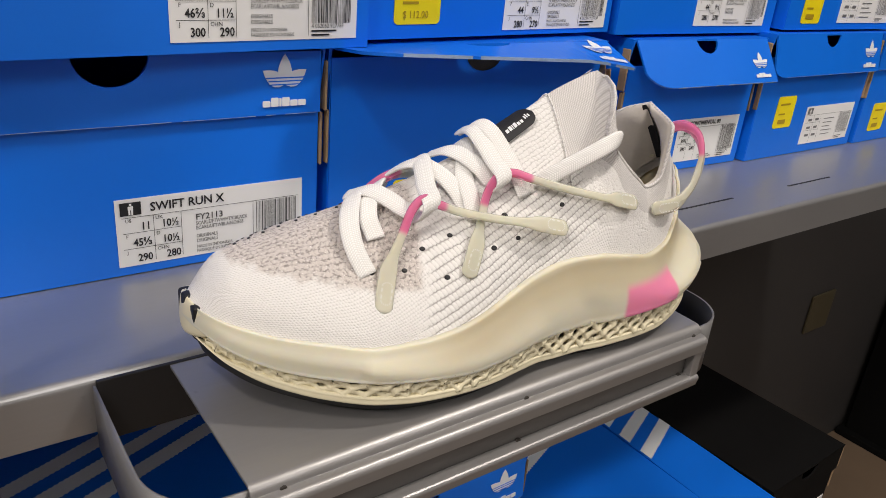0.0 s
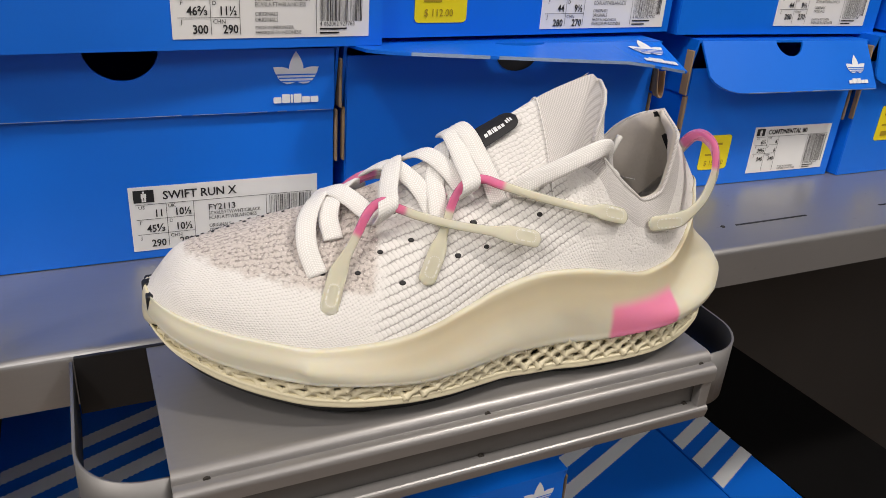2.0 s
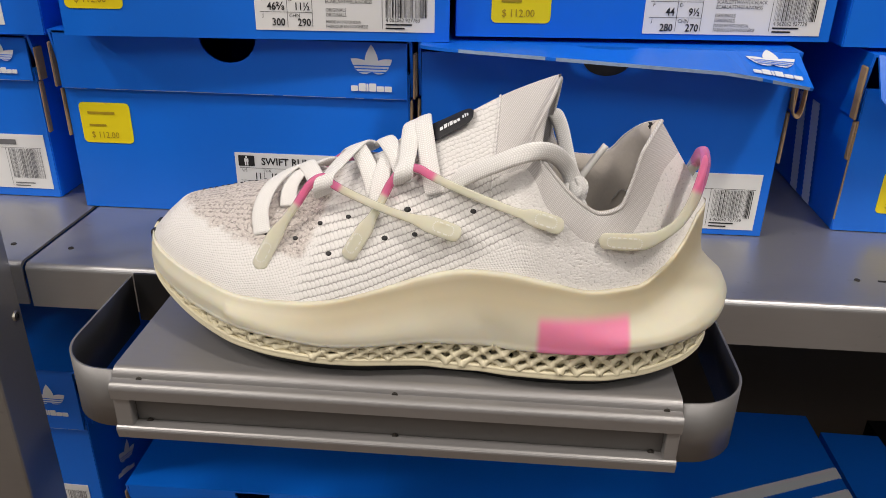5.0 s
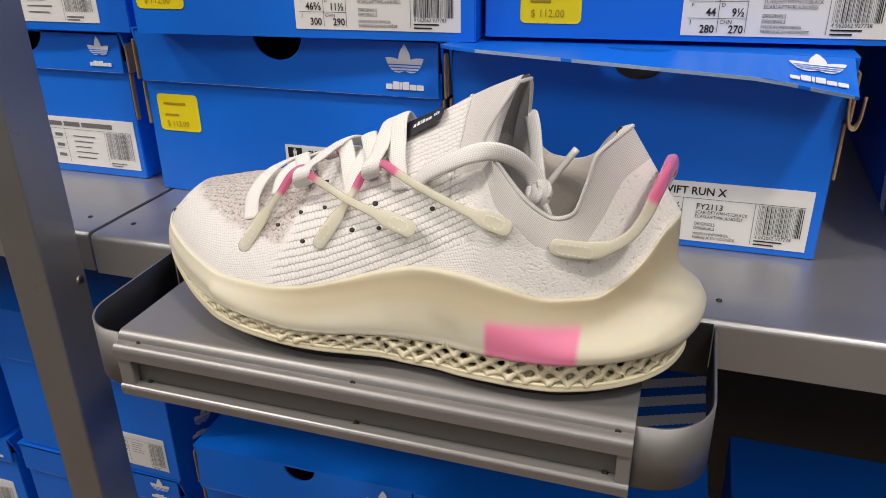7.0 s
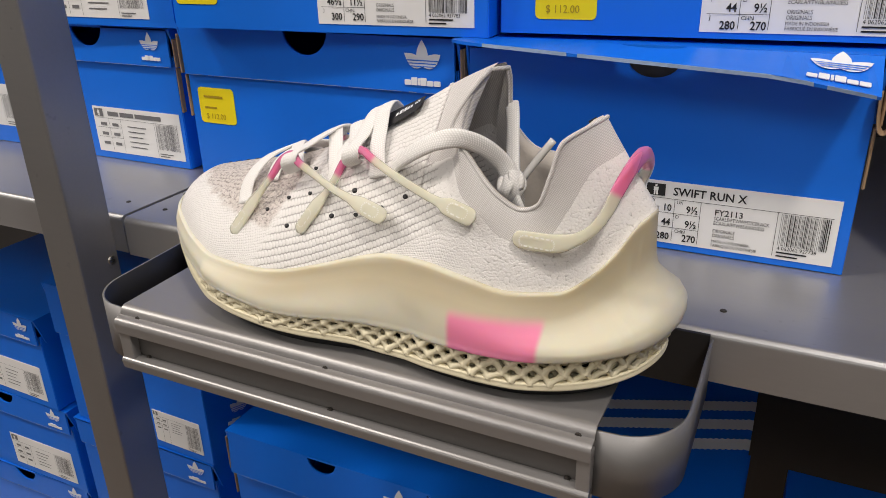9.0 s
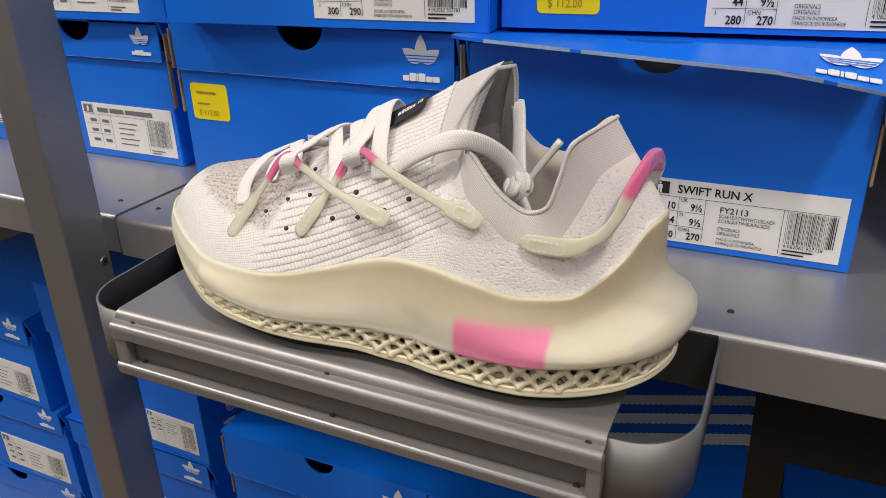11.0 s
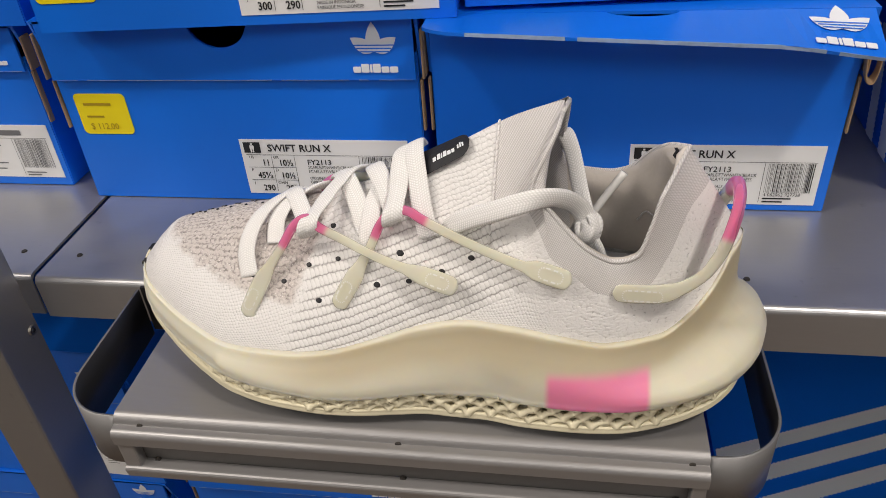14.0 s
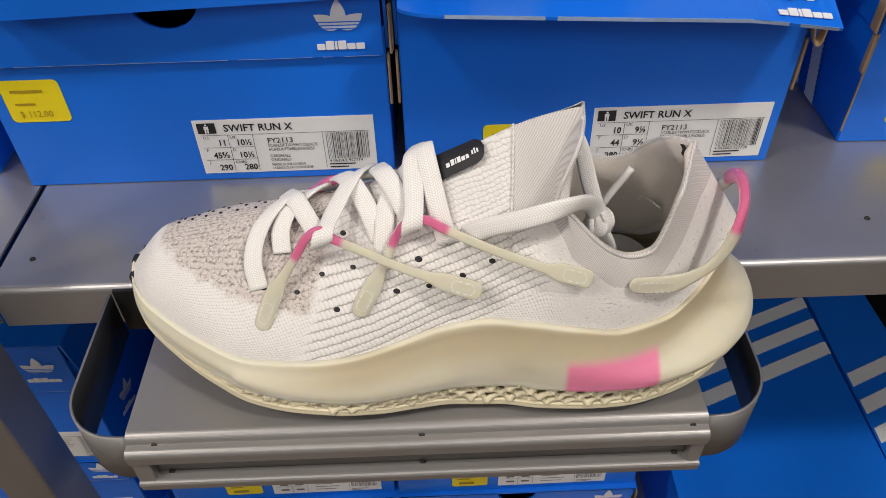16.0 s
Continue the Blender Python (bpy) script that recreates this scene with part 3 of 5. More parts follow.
def label_parts(box, x, z, w, h, y, title, code, style, far=False):
    """White size label with its printing; x, z: lower left corner on the front."""
    lab = part("size_label", box_bm(x, x + w, y - 0.0004, y, z, z + h), PAPER, box, "white printed size label")
    y = y - 0.0008
    k = w / 0.108
    bm = bmesh.new()
    rect(bm, x + 0.0024 * k, x + 0.0134 * k, z + h - 0.0092 * k, z + h - 0.0018 * k, y)
    # rules
    t = 0.00013
    for zz in (0.0105, 0.0195, 0.0287):
        rect(bm, x + 0.003 * k, x + (0.0345 if zz > 0.0105 else 0.105) * k, z + h - zz * k - t, z + h - zz * k + t, y)
    for xx, top in ((0.0195, 0.0105), (0.0345, 0.0105), (0.0765, 0.0105)):
        rect(bm, x + xx * k - t, x + xx * k + t, z + 0.002 * k, z + h - top * k, y)
    if title == "|":
        for a, b in ((0.0195, 0.0330), (0.0350, 0.0520), (0.0540, 0.0860)):
            rect(bm, x + a * k, x + b * k, z + h - 0.0080 * k, z + h - 0.0040 * k, y)
    elif title:
        join_into(bm, text_mesh(title, 0.0070 * k, x + 0.0180 * k, z + h - 0.0080 * k, y, bold=0.00012, squeeze=0.95))
    if not far:
        rows3 = SIZES[style][:3]
        heads = (("US", "UK"), ("F", "D"), ("J", "CHN"))
        for i in range(3):
            zz = z + h - (0.0182 + 0.0092 * i) * k
            for j in range(2):
                join_into(bm, text_mesh(rows3[i][j], 0.0062 * k, x + (0.0180 + 0.0155 * j) * k, zz, y, "RIGHT", 0.00012, 0.86))
                join_into(bm, text_mesh(heads[i][j], 0.0030 * k, x + (0.0045 + 0.0160 * j) * k, zz + 0.0050 * k, y))
        if code:
            join_into(bm, text_mesh(code, 0.0052 * k, x + 0.0425 * k, z + h - 0.0172 * k, y, bold=0.00006))
        for i, s in enumerate(("SCARLE/FTWWHT/CBLACK", "ECARLA/FTWBLA/NOIESS", "ORIGINALS", "ORIGINALS")):
            if code:
                join_into(bm, text_mesh(s, 0.0031 * k, x + 0.0425 * k, z + h - (0.0202 + 0.0029 * i + 0.0020 * (i > 1)) * k, y, squeeze=0.8))
        for i, s in enumerate(("MADE IN INDONESIA", "FABRIQUÉ EN INDONÉSIE")):
            join_into(bm, text_mesh(s, 0.0026 * k, x + 0.0425 * k, z + (0.0046 - 0.0026 * i) * k, y, squeeze=0.85))
        join_into(bm, text_mesh("4 062062 " + SIZES[style][3], 0.0032 * k, x + 0.0785 * k, z + 0.0060 * k, y, squeeze=0.92))
    else:
        for i in range(3):
            for j in range(2):
                rect(bm, x + (0.008 + 0.0150 * j) * k, x + (0.016 + 0.0150 * j) * k, z + h - (0.0176 + 0.0092 * i) * k, z + h - (0.0148 + 0.0092 * i) * k, y)
        for i in range(5):
            rect(bm, x + 0.0425 * k, x + (0.066 - 0.003 * (i % 3)) * k, z + h - (0.0170 + 0.0048 * i) * k, z + h - (0.0161 + 0.0048 * i) * k, y)
    barcode(bm, x + 0.0785 * k, x + 0.1040 * k, z + 0.0085 * k, z + h - 0.0112 * k, y, style)
    for i in range(2):
        rect(bm, x + 0.0785 * k, x + (0.0945 - 0.0045 * i) * k, z + (0.0040 - 0.0022 * i) * k, z + (0.0049 - 0.0022 * i) * k, y)
    part("printing", bm, GREY_INK if far else INK, lab, "black printing")["kind"] = "stuff"
    # the little figure on its black square
    bm = bmesh.new()
    fx, fz = x + 0.0079 * k, z + h - 0.0088 * k
    for a, b, c, d in ((-0.0006, 0.0006, 0.0052, 0.0064), (-0.0014, 0.0014, 0.0026, 0.0049), (-0.0012, -0.0002, 0.0, 0.0026), (0.0002, 0.0012, 0.0, 0.0026)):
        rect(bm, fx + a * k, fx + b * k, fz + c * k, fz + d * k, y - 0.0002)
    part("pictogram", bm, PAPER, lab, "white pictogram")
    return lab


def round_rect(x0, x1, z0, z1, r, n=4):
    pts = []
    for cx, cz, a0 in ((x1 - r, z1 - r, 0), (x0 + r, z1 - r, 90), (x0 + r, z0 + r, 180), (x1 - r, z0 + r, 270)):
        pts += [(cx + r * math.cos(radians(a0 + 90 * i / n)), cz + r * math.sin(radians(a0 + 90 * i / n))) for i in range(n + 1)]
    return pts


def sticker(box, x, z, w, h, y, price=""):
    s = part("price_sticker", prism(round_rect(x, x + w, z, z + h, 0.003), y - 0.0004, y), YELLOW, box, "yellow price sticker")
    bm = bmesh.new()
    if price:
        join_into(bm, text_mesh(price, h * 0.22, x + w * 0.17, z + h * 0.13, y - 0.0008, squeeze=0.9))
    else:
        rect(bm, x + w * 0.2, x + w * 0.62, z + h * 0.13, z + h * 0.27, y - 0.0008)
    rect(bm, x + w * 0.16, x + w * 0.70, z + h * 0.72, z + h * 0.78, y - 0.0008)
    rect(bm, x + w * 0.16, x + w * 0.5, z + h * 0.42, z + h * 0.47, y - 0.0008)
    part("sticker_printing", bm, OCHRE, s, "ochre printing")


def half_hole(x0, x1, z0, z1, cx, r, n=12, depth=1.0, corner=0.0):
    """Outline of a front flap with a finger notch in its upper edge; corner rounds its left foot."""
    pts = [(x1, z0), (x1, z1), (cx + r, z1)]
    pts += [(cx + r * math.cos(a), z1 - r * depth * math.sin(a)) for a in (math.pi * i / n for i in range(1, n))]
    pts += [(cx - r, z1), (x0, z1)]
    if corner:
        pts += [(x0 + corner * (1 - math.cos(a)), z0 + corner * 0.55 * (1 - math.sin(a))) for a in (math.pi / 2 * i / 6 for i in range(1, 7))]
    else:
        pts += [(x0, z0)]
    return pts


def shoe_box(at, w, d, h, label, lid_h=0.036, lid_out=0.0035, flap=None, notch=0.0185, notch_deep=0.92, droop=0.0, mark=0.0290, mark_at=None, material=None, group="shoe boxes on the shelf", tuck=True, mark_z=None, front=0.022):
    """A one-piece card shoe box: body, hinged lid with front flap and notch, emblem."""
    material = material or BLUE
    box = thing("shoe_box", label, "shoe box", group, at=at)
    t = 0.0018
    body = bmesh.new()
    rings = []
    for g, z in ((0.0, 0.0), (0.0, 1.0), (t, 1.0), (t, 0.0)):
        ring = []
        for x, y in ((g, g), (w - g, g), (w - g, d - g), (g, d - g)):
            zz = (t if g else 0.0) if z == 0 else (h - front if y < d / 2 else h - 0.004)
            ring.append(body.verts.new((x, y, zz)))
        rings.append(ring)
    for i in range(3):
        for j in range(4):
            body.faces.new((rings[i][j], rings[i][(j + 1) % 4], rings[i + 1][(j + 1) % 4], rings[i + 1][j]))
    body.faces.new(rings[0][::-1])
    body.faces.new(rings[3])
    bmesh.ops.recalc_face_normals(body, faces=body.faces[:])
    bmesh.ops.bevel(body, geom=[e for e in body.edges if abs((e.verts[0].co - e.verts[1].co).z) > h * 0.5], offset=0.0007, segments=2, affect="EDGES")
    part("body", body, material, box)
    lid = prism([(-0.002, -lid_h), (-0.002, 0.0), (w + 0.002, 0.0), (w + 0.002, -lid_h), (w + 0.0003, -lid_h), (w + 0.0003, -t), (-0.0003, -t), (-0.0003, -lid_h)], 0.0, d)
    bmesh.ops.translate(lid, vec=(0, 0, h), verts=lid.verts[:])
    for v in lid.verts:
        if v.co.y < 0.001:
            v.co.y = -lid_out if v.co.z > h - t - 0.0001 else 0.005
    part("lid", lid, material, box)
    # front flap, hinged at the lid's front edge
    lift, corner = (flap or (0.0, 0.0))[:2]
    lift_left = flap[2] if flap and len(flap) > 2 else lift

    def hang(x):
        """The flap's frame at x: its swing runs evenly from the left end to the right."""
        return Matrix.Translation((0, -lid_out, h)) @ pose(0, 0, 0, -(lift_left + (lift - lift_left) * x / w - droop * max(0, x / w - 0.80) / 0.20))

    def swing(mesh):
        for v in mesh.verts:
            v.co = hang(v.co.x) @ v.co
    q = prism(half_hole(0.001, w - 0.001, -lid_h, -0.0005, w * 0.5, notch, depth=notch_deep, corner=corner), 0, t)
    if droop or lift != lift_left:
        for i in range(1, 30):
            bmesh.ops.bisect_plane(q, geom=q.verts[:] + q.edges[:] + q.faces[:], plane_co=(w * i / 30, 0, 0), plane_no=(1, 0, 0))
    swing(q)
    f = part("front_flap", q, material, box, "front flap with finger notch")
    worn = bmesh.new()
    rng = random.Random(int(w * 1e5) + int(d * 1e4))
    x = corner + 0.003
    while x < w - 0.004:
        x2 = min(w - 0.003, x + rng.uniform(0.004, 0.022))
        z2 = -lid_h + rng.uniform(0.0002, 0.0004)
        zs = [rng.uniform(0.4, 1.0) for _ in range(2)]
        worn.faces.new([worn.verts.new(p) for p in ((x, -0.0002, -lid_h), (x2, -0.0002, -lid_h), (x2, -0.0002, -lid_h + (z2 + lid_h) * zs[0]), (x, -0.0002, -lid_h + (z2 + lid_h) * zs[1]))])
        worn.faces.new([worn.verts.new(p) for p in ((x, -0.0002, -lid_h - 0.0001), (x, t, -lid_h - 0.0001), (x2, t, -lid_h - 0.0001), (x2, -0.0002, -lid_h - 0.0001))])
        x = x2 + rng.choice((0.0, 0.0, 0.0, 0.0, 0.006))
    swing(worn)
    if material == BLUE:
        part("worn_edge", worn, WORN, f, "pale worn card edge")
    if mark:
        mx = mark_at if mark_at is not None else w - mark - 0.009
        emblem(mark, Matrix.Translation((mx, 0, -lid_h + (0.004 if mark_z is None else mark_z))), f, swing)
    if tuck:
        for x0, x1 in ((-0.0022, -0.0006), (w + 0.0006, w + 0.0022)):
            part("tuck_flap", box_bm(x0, x1, -0.0012, 0.0035, h * 0.42, h - lid_h - 0.001, 0.0006, 1), BROWN, box, "raw brown card edge")
            part("lid_edge", box_bm(x0 - (0.002 if x0 < 0 else -0.002), x1 - (0.002 if x0 < 0 else -0.002), -lid_out + 0.0005, 0.006, h - lid_h, h - 0.008, 0.0006, 1), BROWN, box, "raw brown card edge")
    return box


RUN = "SWIFT RUN X"
BOX_H = 0.1215

box_a = shoe_box(pose(-0.2425, 0.1865, SHELF_Z + 0.0006), 0.2295, 0.325, BOX_H, "closed blue card shoe box with white size label", lid_h=0.037)
label_parts(box_a, 0.111, 0.0050, 0.108, 0.0390, -0.0001, RUN, "FY2113", "a")
sticker(box_a, 0.0080, 0.0470, 0.0345, 0.0275, -0.0001, "$ 112.00")

box_b = shoe_box(pose(-0.0055, 0.1870, SHELF_Z + 0.0006), 0.2285, 0.325, BOX_H, "blue card shoe box with its front flap bent up", lid_h=0.036, lid_out=0.002, flap=(76, 0.022, 95), notch_deep=0.35, droop=9.0, mark=0.0320, mark_at=0.1925, mark_z=0.004, front=0.007)
# thumb hole isn't cut: a black patch stands for its shaded inside
bm = bmesh.new()
bm.faces.new([bm.verts.new((0.1148 + 0.0150 * math.cos(a), -0.0003, 0.1142 - 0.0110 * math.sin(a))) for a in (math.pi * i / 14 for i in range(15))])
part("thumb_hole", bm, INK, box_b, "black patch standing for a thumb hole")
tab = catmull([(0.2296, -0.0005, 0.1040), (0.2298, -0.0022, 0.0930), (0.2312, -0.0030, 0.0850), (0.2340, -0.0028, 0.0832), (0.2366, -0.0015, 0.0880), (0.2378, 0.0010, 0.1000)], 24)
link("torn_tab", ribbon_mesh("torn_tab", tab, [Vector((0.15, 1, 0.1))] * 24, 0.0085, 0.0016), BROWN, box_b, "torn brown card tab", True)
label_parts(box_b, 0.1145, 0.0040, 0.108, 0.0390, -0.0001, RUN, "FY2113", "b")
sticker(box_b, 0.0480, 0.0060, 0.0345, 0.0275, -0.0001, "$ 112.00")

up_a = shoe_box(pose(-0.2195, 0.1590, SHELF_Z + BOX_H + 0.0016, 0, 0, 4.2), 0.2325, 0.325, BOX_H, "blue card shoe box stacked on another, with size label", group="shoe boxes stacked above")
label_parts(up_a, 0.1165, 0.0055, 0.107, 0.0390, -0.0001, RUN, "FY2113", "up_a")
sticker(up_a, 0.004, 0.0160, 0.0345, 0.0275, -0.0001, "$ 112.00")
up_b = shoe_box(pose(0.0155, 0.1870, SHELF_Z + BOX_H + 0.0036, 0, 0, 5.0), 0.2325, 0.325, BOX_H, "blue card shoe box with size label and price sticker", group="shoe boxes stacked above")
label_parts(up_b, 0.1150, 0.0035, 0.110, 0.0390, -0.0001, RUN, "FY2113", "b")
sticker(up_b, 0.0215, 0.0085, 0.0362, 0.0290, -0.0001, "$ 112.00")

box_c = shoe_box(pose(-0.4480, 0.2000, SHELF_Z + 0.0006), 0.1800, 0.30, 0.1150, "small blue card shoe box with size label", lid_h=0.030, mark=0.022, notch=0.018)
label_parts(box_c, 0.0755, 0.0060, 0.100, 0.0400, -0.0001, "|", "", "c", far=True)
up_c = shoe_box(pose(-0.4500, 0.1830, SHELF_Z + 0.1172, 0, 0, 2), 0.2000, 0.30, 0.1150, "small blue card shoe box stacked beside the upright", group="shoe boxes stacked above")
label_parts(up_c, 0.075, 0.0060, 0.100, 0.0400, -0.0001, "", "", "c", far=True)
box_c2 = shoe_box(pose(-0.6600, 0.2030, SHELF_Z + 0.0006), 0.2000, 0.30, 0.1150, "small blue card shoe box beyond the upright", lid_h=0.030, mark=0.022, notch=0.018)
label_parts(box_c2, 0.092, 0.0160, 0.100, 0.0400, -0.0001, "", "", "c", far=True)

box_d = shoe_box(pose(0.2755, 0.2040, SHELF_Z + 0.0006, 0, 0, -1.5), 0.1760, 0.30, 0.1190, "blue card shoe box with torn, lifted front flap", lid_h=0.042, lid_out=0.003, flap=(32, 0.034), mark=0.024, notch=0.014)
label_parts(box_d, 0.0790, 0.0075, 0.0870, 0.0400, -0.0001, "CONTINENTAL 80", "", "d")
part("worn_corner", box_bm(-0.0007, 0.0005, -0.0006, 0.0004, 0.008, 0.076, 0.0002, 1), BROWN, box_d, "worn brown card corner")
sticker(box_d, 0.0250, 0.0140, 0.0300, 0.0290, -0.0001, "$ 150.00")
for i in range(2):
    bm = bmesh.new()
    lo, hi = [], []
    for j in range(41):
        zz = 0.002 + 0.070 * j / 40
        yy = 0.040 + 0.028 * i + zz * 0.30
        tooth = 0.0007 if j % 2 else -0.0007
        lo.append(bm.verts.new((-0.0024, yy + tooth, zz)))
        hi.append(bm.verts.new((-0.0024, yy + 0.015 + tooth, zz)))
    for j in range(40):
        bm.faces.new((lo[j], lo[j + 1], hi[j + 1], hi[j]))
    part("stripe", bm, PRINT_WHITE, box_d, "white serrated stripe")
box_e = shoe_box(pose(0.4590, 0.1940, SHELF_Z + 0.0006), 0.2000, 0.30, 0.1230, "blue card shoe box with yellow price sticker", lid_h=0.040, lid_out=0.003, flap=(10, 0.02), mark=0.028, notch=0.014)
label_parts(box_e, 0.0930, 0.0085, 0.0960, 0.0400, -0.0001, "", "", "d", far=True)
sticker(box_e, 0.0350, 0.0300, 0.0320, 0.0320, -0.0001)
box_f = shoe_box(pose(0.6660, 0.1920, SHELF_Z + 0.0006), 0.2200, 0.30, 0.1230, "blue card shoe box with yellow price sticker", lid_h=0.040, mark=0.028, notch=0.014)
sticker(box_f, 0.0250, 0.0120, 0.0320, 0.0320, -0.0001)
up_d = shoe_box(pose(0.2560, 0.2080, SHELF_Z + 0.1225), 0.2150, 0.30, 0.1200, "blue card shoe box stacked above, with size label", group="shoe boxes stacked above")
label_parts(up_d, 0.096, 0.0065, 0.103, 0.0400, -0.0001, RUN, "FY2113", "b")
up_e = shoe_box(pose(0.4800, 0.2000, SHELF_Z + 0.1260), 0.2150, 0.30, 0.1200, "blue card shoe box stacked above, with price sticker", group="shoe boxes stacked above")
label_parts(up_e, 0.092, 0.0065, 0.103, 0.0400, -0.0001, "", "", "d", far=True)
sticker(up_e, 0.0250, 0.0060, 0.0330, 0.0320, -0.0001)


# ---- the shoe ----
shoe = thing("running_shoe", "white knit running shoe with frosted cream lattice midsole on the tray", "shoe", at=Matrix.Translation((0.02, 0.05, 1.2)))
wear = on(shoe, (0.02, 0.05, 1.2))


def table(xs, ys):
    """A smooth function through the given points (monotone cubic)."""
    xs, ys = np.array(xs, float), np.array(ys, float)
    d = np.diff(ys) / np.diff(xs)
    m = np.zeros(len(xs))
    m[0], m[-1] = d[0], d[-1]
    for i in range(1, len(xs) - 1):
        m[i] = 0 if d[i - 1] * d[i] <= 0 else 2 * d[i - 1] * d[i] / (d[i - 1] + d[i])

    def f(x):
        x = min(max(x, xs[0]), xs[-1])
        k = min(max(int(np.searchsorted(xs, x)) - 1, 0), len(xs) - 2)
        h = xs[k + 1] - xs[k]
        t = (x - xs[k]) / h
        return float(ys[k] * (2 * t ** 3 - 3 * t * t + 1) + h * m[k] * (t ** 3 - 2 * t * t + t) + ys[k + 1] * (3 * t * t - 2 * t ** 3) + h * m[k + 1] * (t ** 3 - t * t))
    return f


X_AT = (0.0, 0.03, 0.08, 0.147, 0.212, 0.277, 0.342, 0.407, 0.472, 0.537, 0.603, 0.668, 0.733, 0.80, 0.863, 0.93, 0.97, 1.0)
MID_Y = table((-0.135, -0.1, -0.05, 0.0, 0.1, 0.172), (0.066, 0.060, 0.055, 0.0525, 0.0485, 0.0485))
# half widths along the shoe, squared so that both ends come out round
NEAR_SQ = table(X_AT, [w * w for w in (0.0, 0.0220, 0.0315, 0.0420, 0.0498, 0.0524, 0.0528, 0.0515, 0.0480, 0.0448, 0.0443, 0.0468, 0.0475, 0.0465, 0.0425, 0.0345, 0.0250, 0.0)])
FAR_SQ = table(X_AT, [w * w for w in (0.0, 0.0210, 0.0310, 0.0415, 0.0480, 0.0510, 0.0515, 0.0500, 0.0470, 0.0440, 0.0420, 0.0405, 0.0400, 0.0395, 0.0370, 0.0310, 0.0230, 0.0)])
Z_SOLE = table((-0.135, -0.125, -0.11, -0.09, -0.07, -0.05, -0.03, 0.01, 0.03, 0.07, 0.09, 0.11, 0.13, 0.15, 0.172), (1.2375, 1.2285, 1.2205, 1.2155, 1.2130, 1.2110, 1.2098, 1.2088, 1.2076, 1.2085, 1.2086, 1.2096, 1.2121, 1.2165, 1.2215))
Z_MID = table((-0.135, -0.125, -0.11, -0.09, -0.07, -0.05, -0.03, 0.01, 0.05, 0.09, 0.11, 0.13, 0.15, 0.172), (1.2420, 1.2355, 1.2290, 1.2256, 1.2236, 1.2215, 1.2196, 1.2212, 1.2224, 1.2238, 1.2253, 1.2275, 1.2305, 1.2335))
Z_TOP = table((-0.135, -0.12, -0.11, -0.09, -0.07, -0.05, -0.03, -0.01, 0.01, 0.03, 0.05, 0.07, 0.09, 0.11, 0.122, 0.130, 0.137, 0.1426), (1.2500, 1.2450, 1.2425, 1.2400, 1.2370, 1.2364, 1.2385, 1.2436, 1.2500, 1.2555, 1.2570, 1.2540, 1.2500, 1.2507, 1.2580, 1.2670, 1.2780, 1.2830))
TOP_IN = table((-0.135, -0.09, -0.05, 0.0, 0.05, 0.11, 0.15), (0.0015, 0.0035, 0.0080, 0.0085, 0.0072, 0.0092, 0.010))
N_ROUND = 360


def around(x0, x1, inset, z_of):
    """A loop round the shoe between x0 and x1, drawn in by inset: toe, near side, heel, far side."""
    out = []
    for i in range(N_ROUND):
        u = i / N_ROUND * 2
        near = u <= 1
        f = u if near else 2 - u
        s = (1 - math.cos(math.pi * f)) / 2
        x = x0 + (x1 - x0) * s
        w = math.sqrt(max(0.0, (NEAR_SQ if near else FAR_SQ)(s)))
        k = inset(x) if callable(inset) else inset
        w = max(0.0, w - k * min(1, w / 0.02))
        y = MID_Y(x) + (-w if near else w)
        out.append(Vector((x, y, z_of(x))))
    return out


def cap(me_name, loop, material, name, label=""):
    bm = bmesh.new()
    bm.faces.new([bm.verts.new(p) for p in loop])
    bmesh.ops.triangulate(bm, faces=bm.faces[:])
    return wear(part(name, bm, material, None, label))


TOE, HEEL = -0.135, 0.1550
# outsole
lows = [around(TOE + 0.012, HEEL - 0.014, 0.010, lambda x: max(1.2008, Z_SOLE(x) - 0.0085)),
        around(TOE + 0.007, HEEL - 0.010, 0.007, lambda x: max(1.2022, Z_SOLE(x) - 0.0068)),
        around(TOE + 0.004, HEEL - 0.007, 0.0045, lambda x: Z_SOLE(x) - 0.0015),
        around(TOE + 0.003, HEEL - 0.004, 0.0025, lambda x: Z_SOLE(x) + 0.001)]
outsole = wear(link("outsole", grid_mesh("outsole", lows, True), RUBBER, None, "black rubber outsole", True))
cap("outsole_foot", lows[0][::-1], RUBBER, "outsole_foot")
# cream rim
rim = [around(TOE + 0.004, HEEL - 0.004, 0.0040, lambda x: Z_SOLE(x) - 0.0004)]
for z, k in ((-0.0006, 0.0012), (0.0, 0.0003), (0.0010, 0.0), (0.0018, 0.0006), (0.0024, 0.0004), (0.0032, 0.0004), (0.0036, 0.0012), (0.0036, 0.008)):
    rim.append(around(TOE + k, HEEL - 0.003 - k, k, lambda x, z=z: Z_SOLE(x) + z * min(1, max(0.25, (x - TOE) / 0.02))))
wear(link("sole_rim", grid_mesh("sole_rim", rim, True), CREAM_HARD, None, "cream moulded rim", True))
# lattice struts round a dark sheet that stands for shade in the hollow
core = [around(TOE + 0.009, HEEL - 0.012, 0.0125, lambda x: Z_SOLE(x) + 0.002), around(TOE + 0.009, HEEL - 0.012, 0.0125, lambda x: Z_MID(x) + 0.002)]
wear(link("lattice_shade", grid_mesh("lattice_shade", core, True), plain("hollow_shade", (0.05, 0.047, 0.035), 0.8), None, "dark sheet standing for the shaded hollow"))


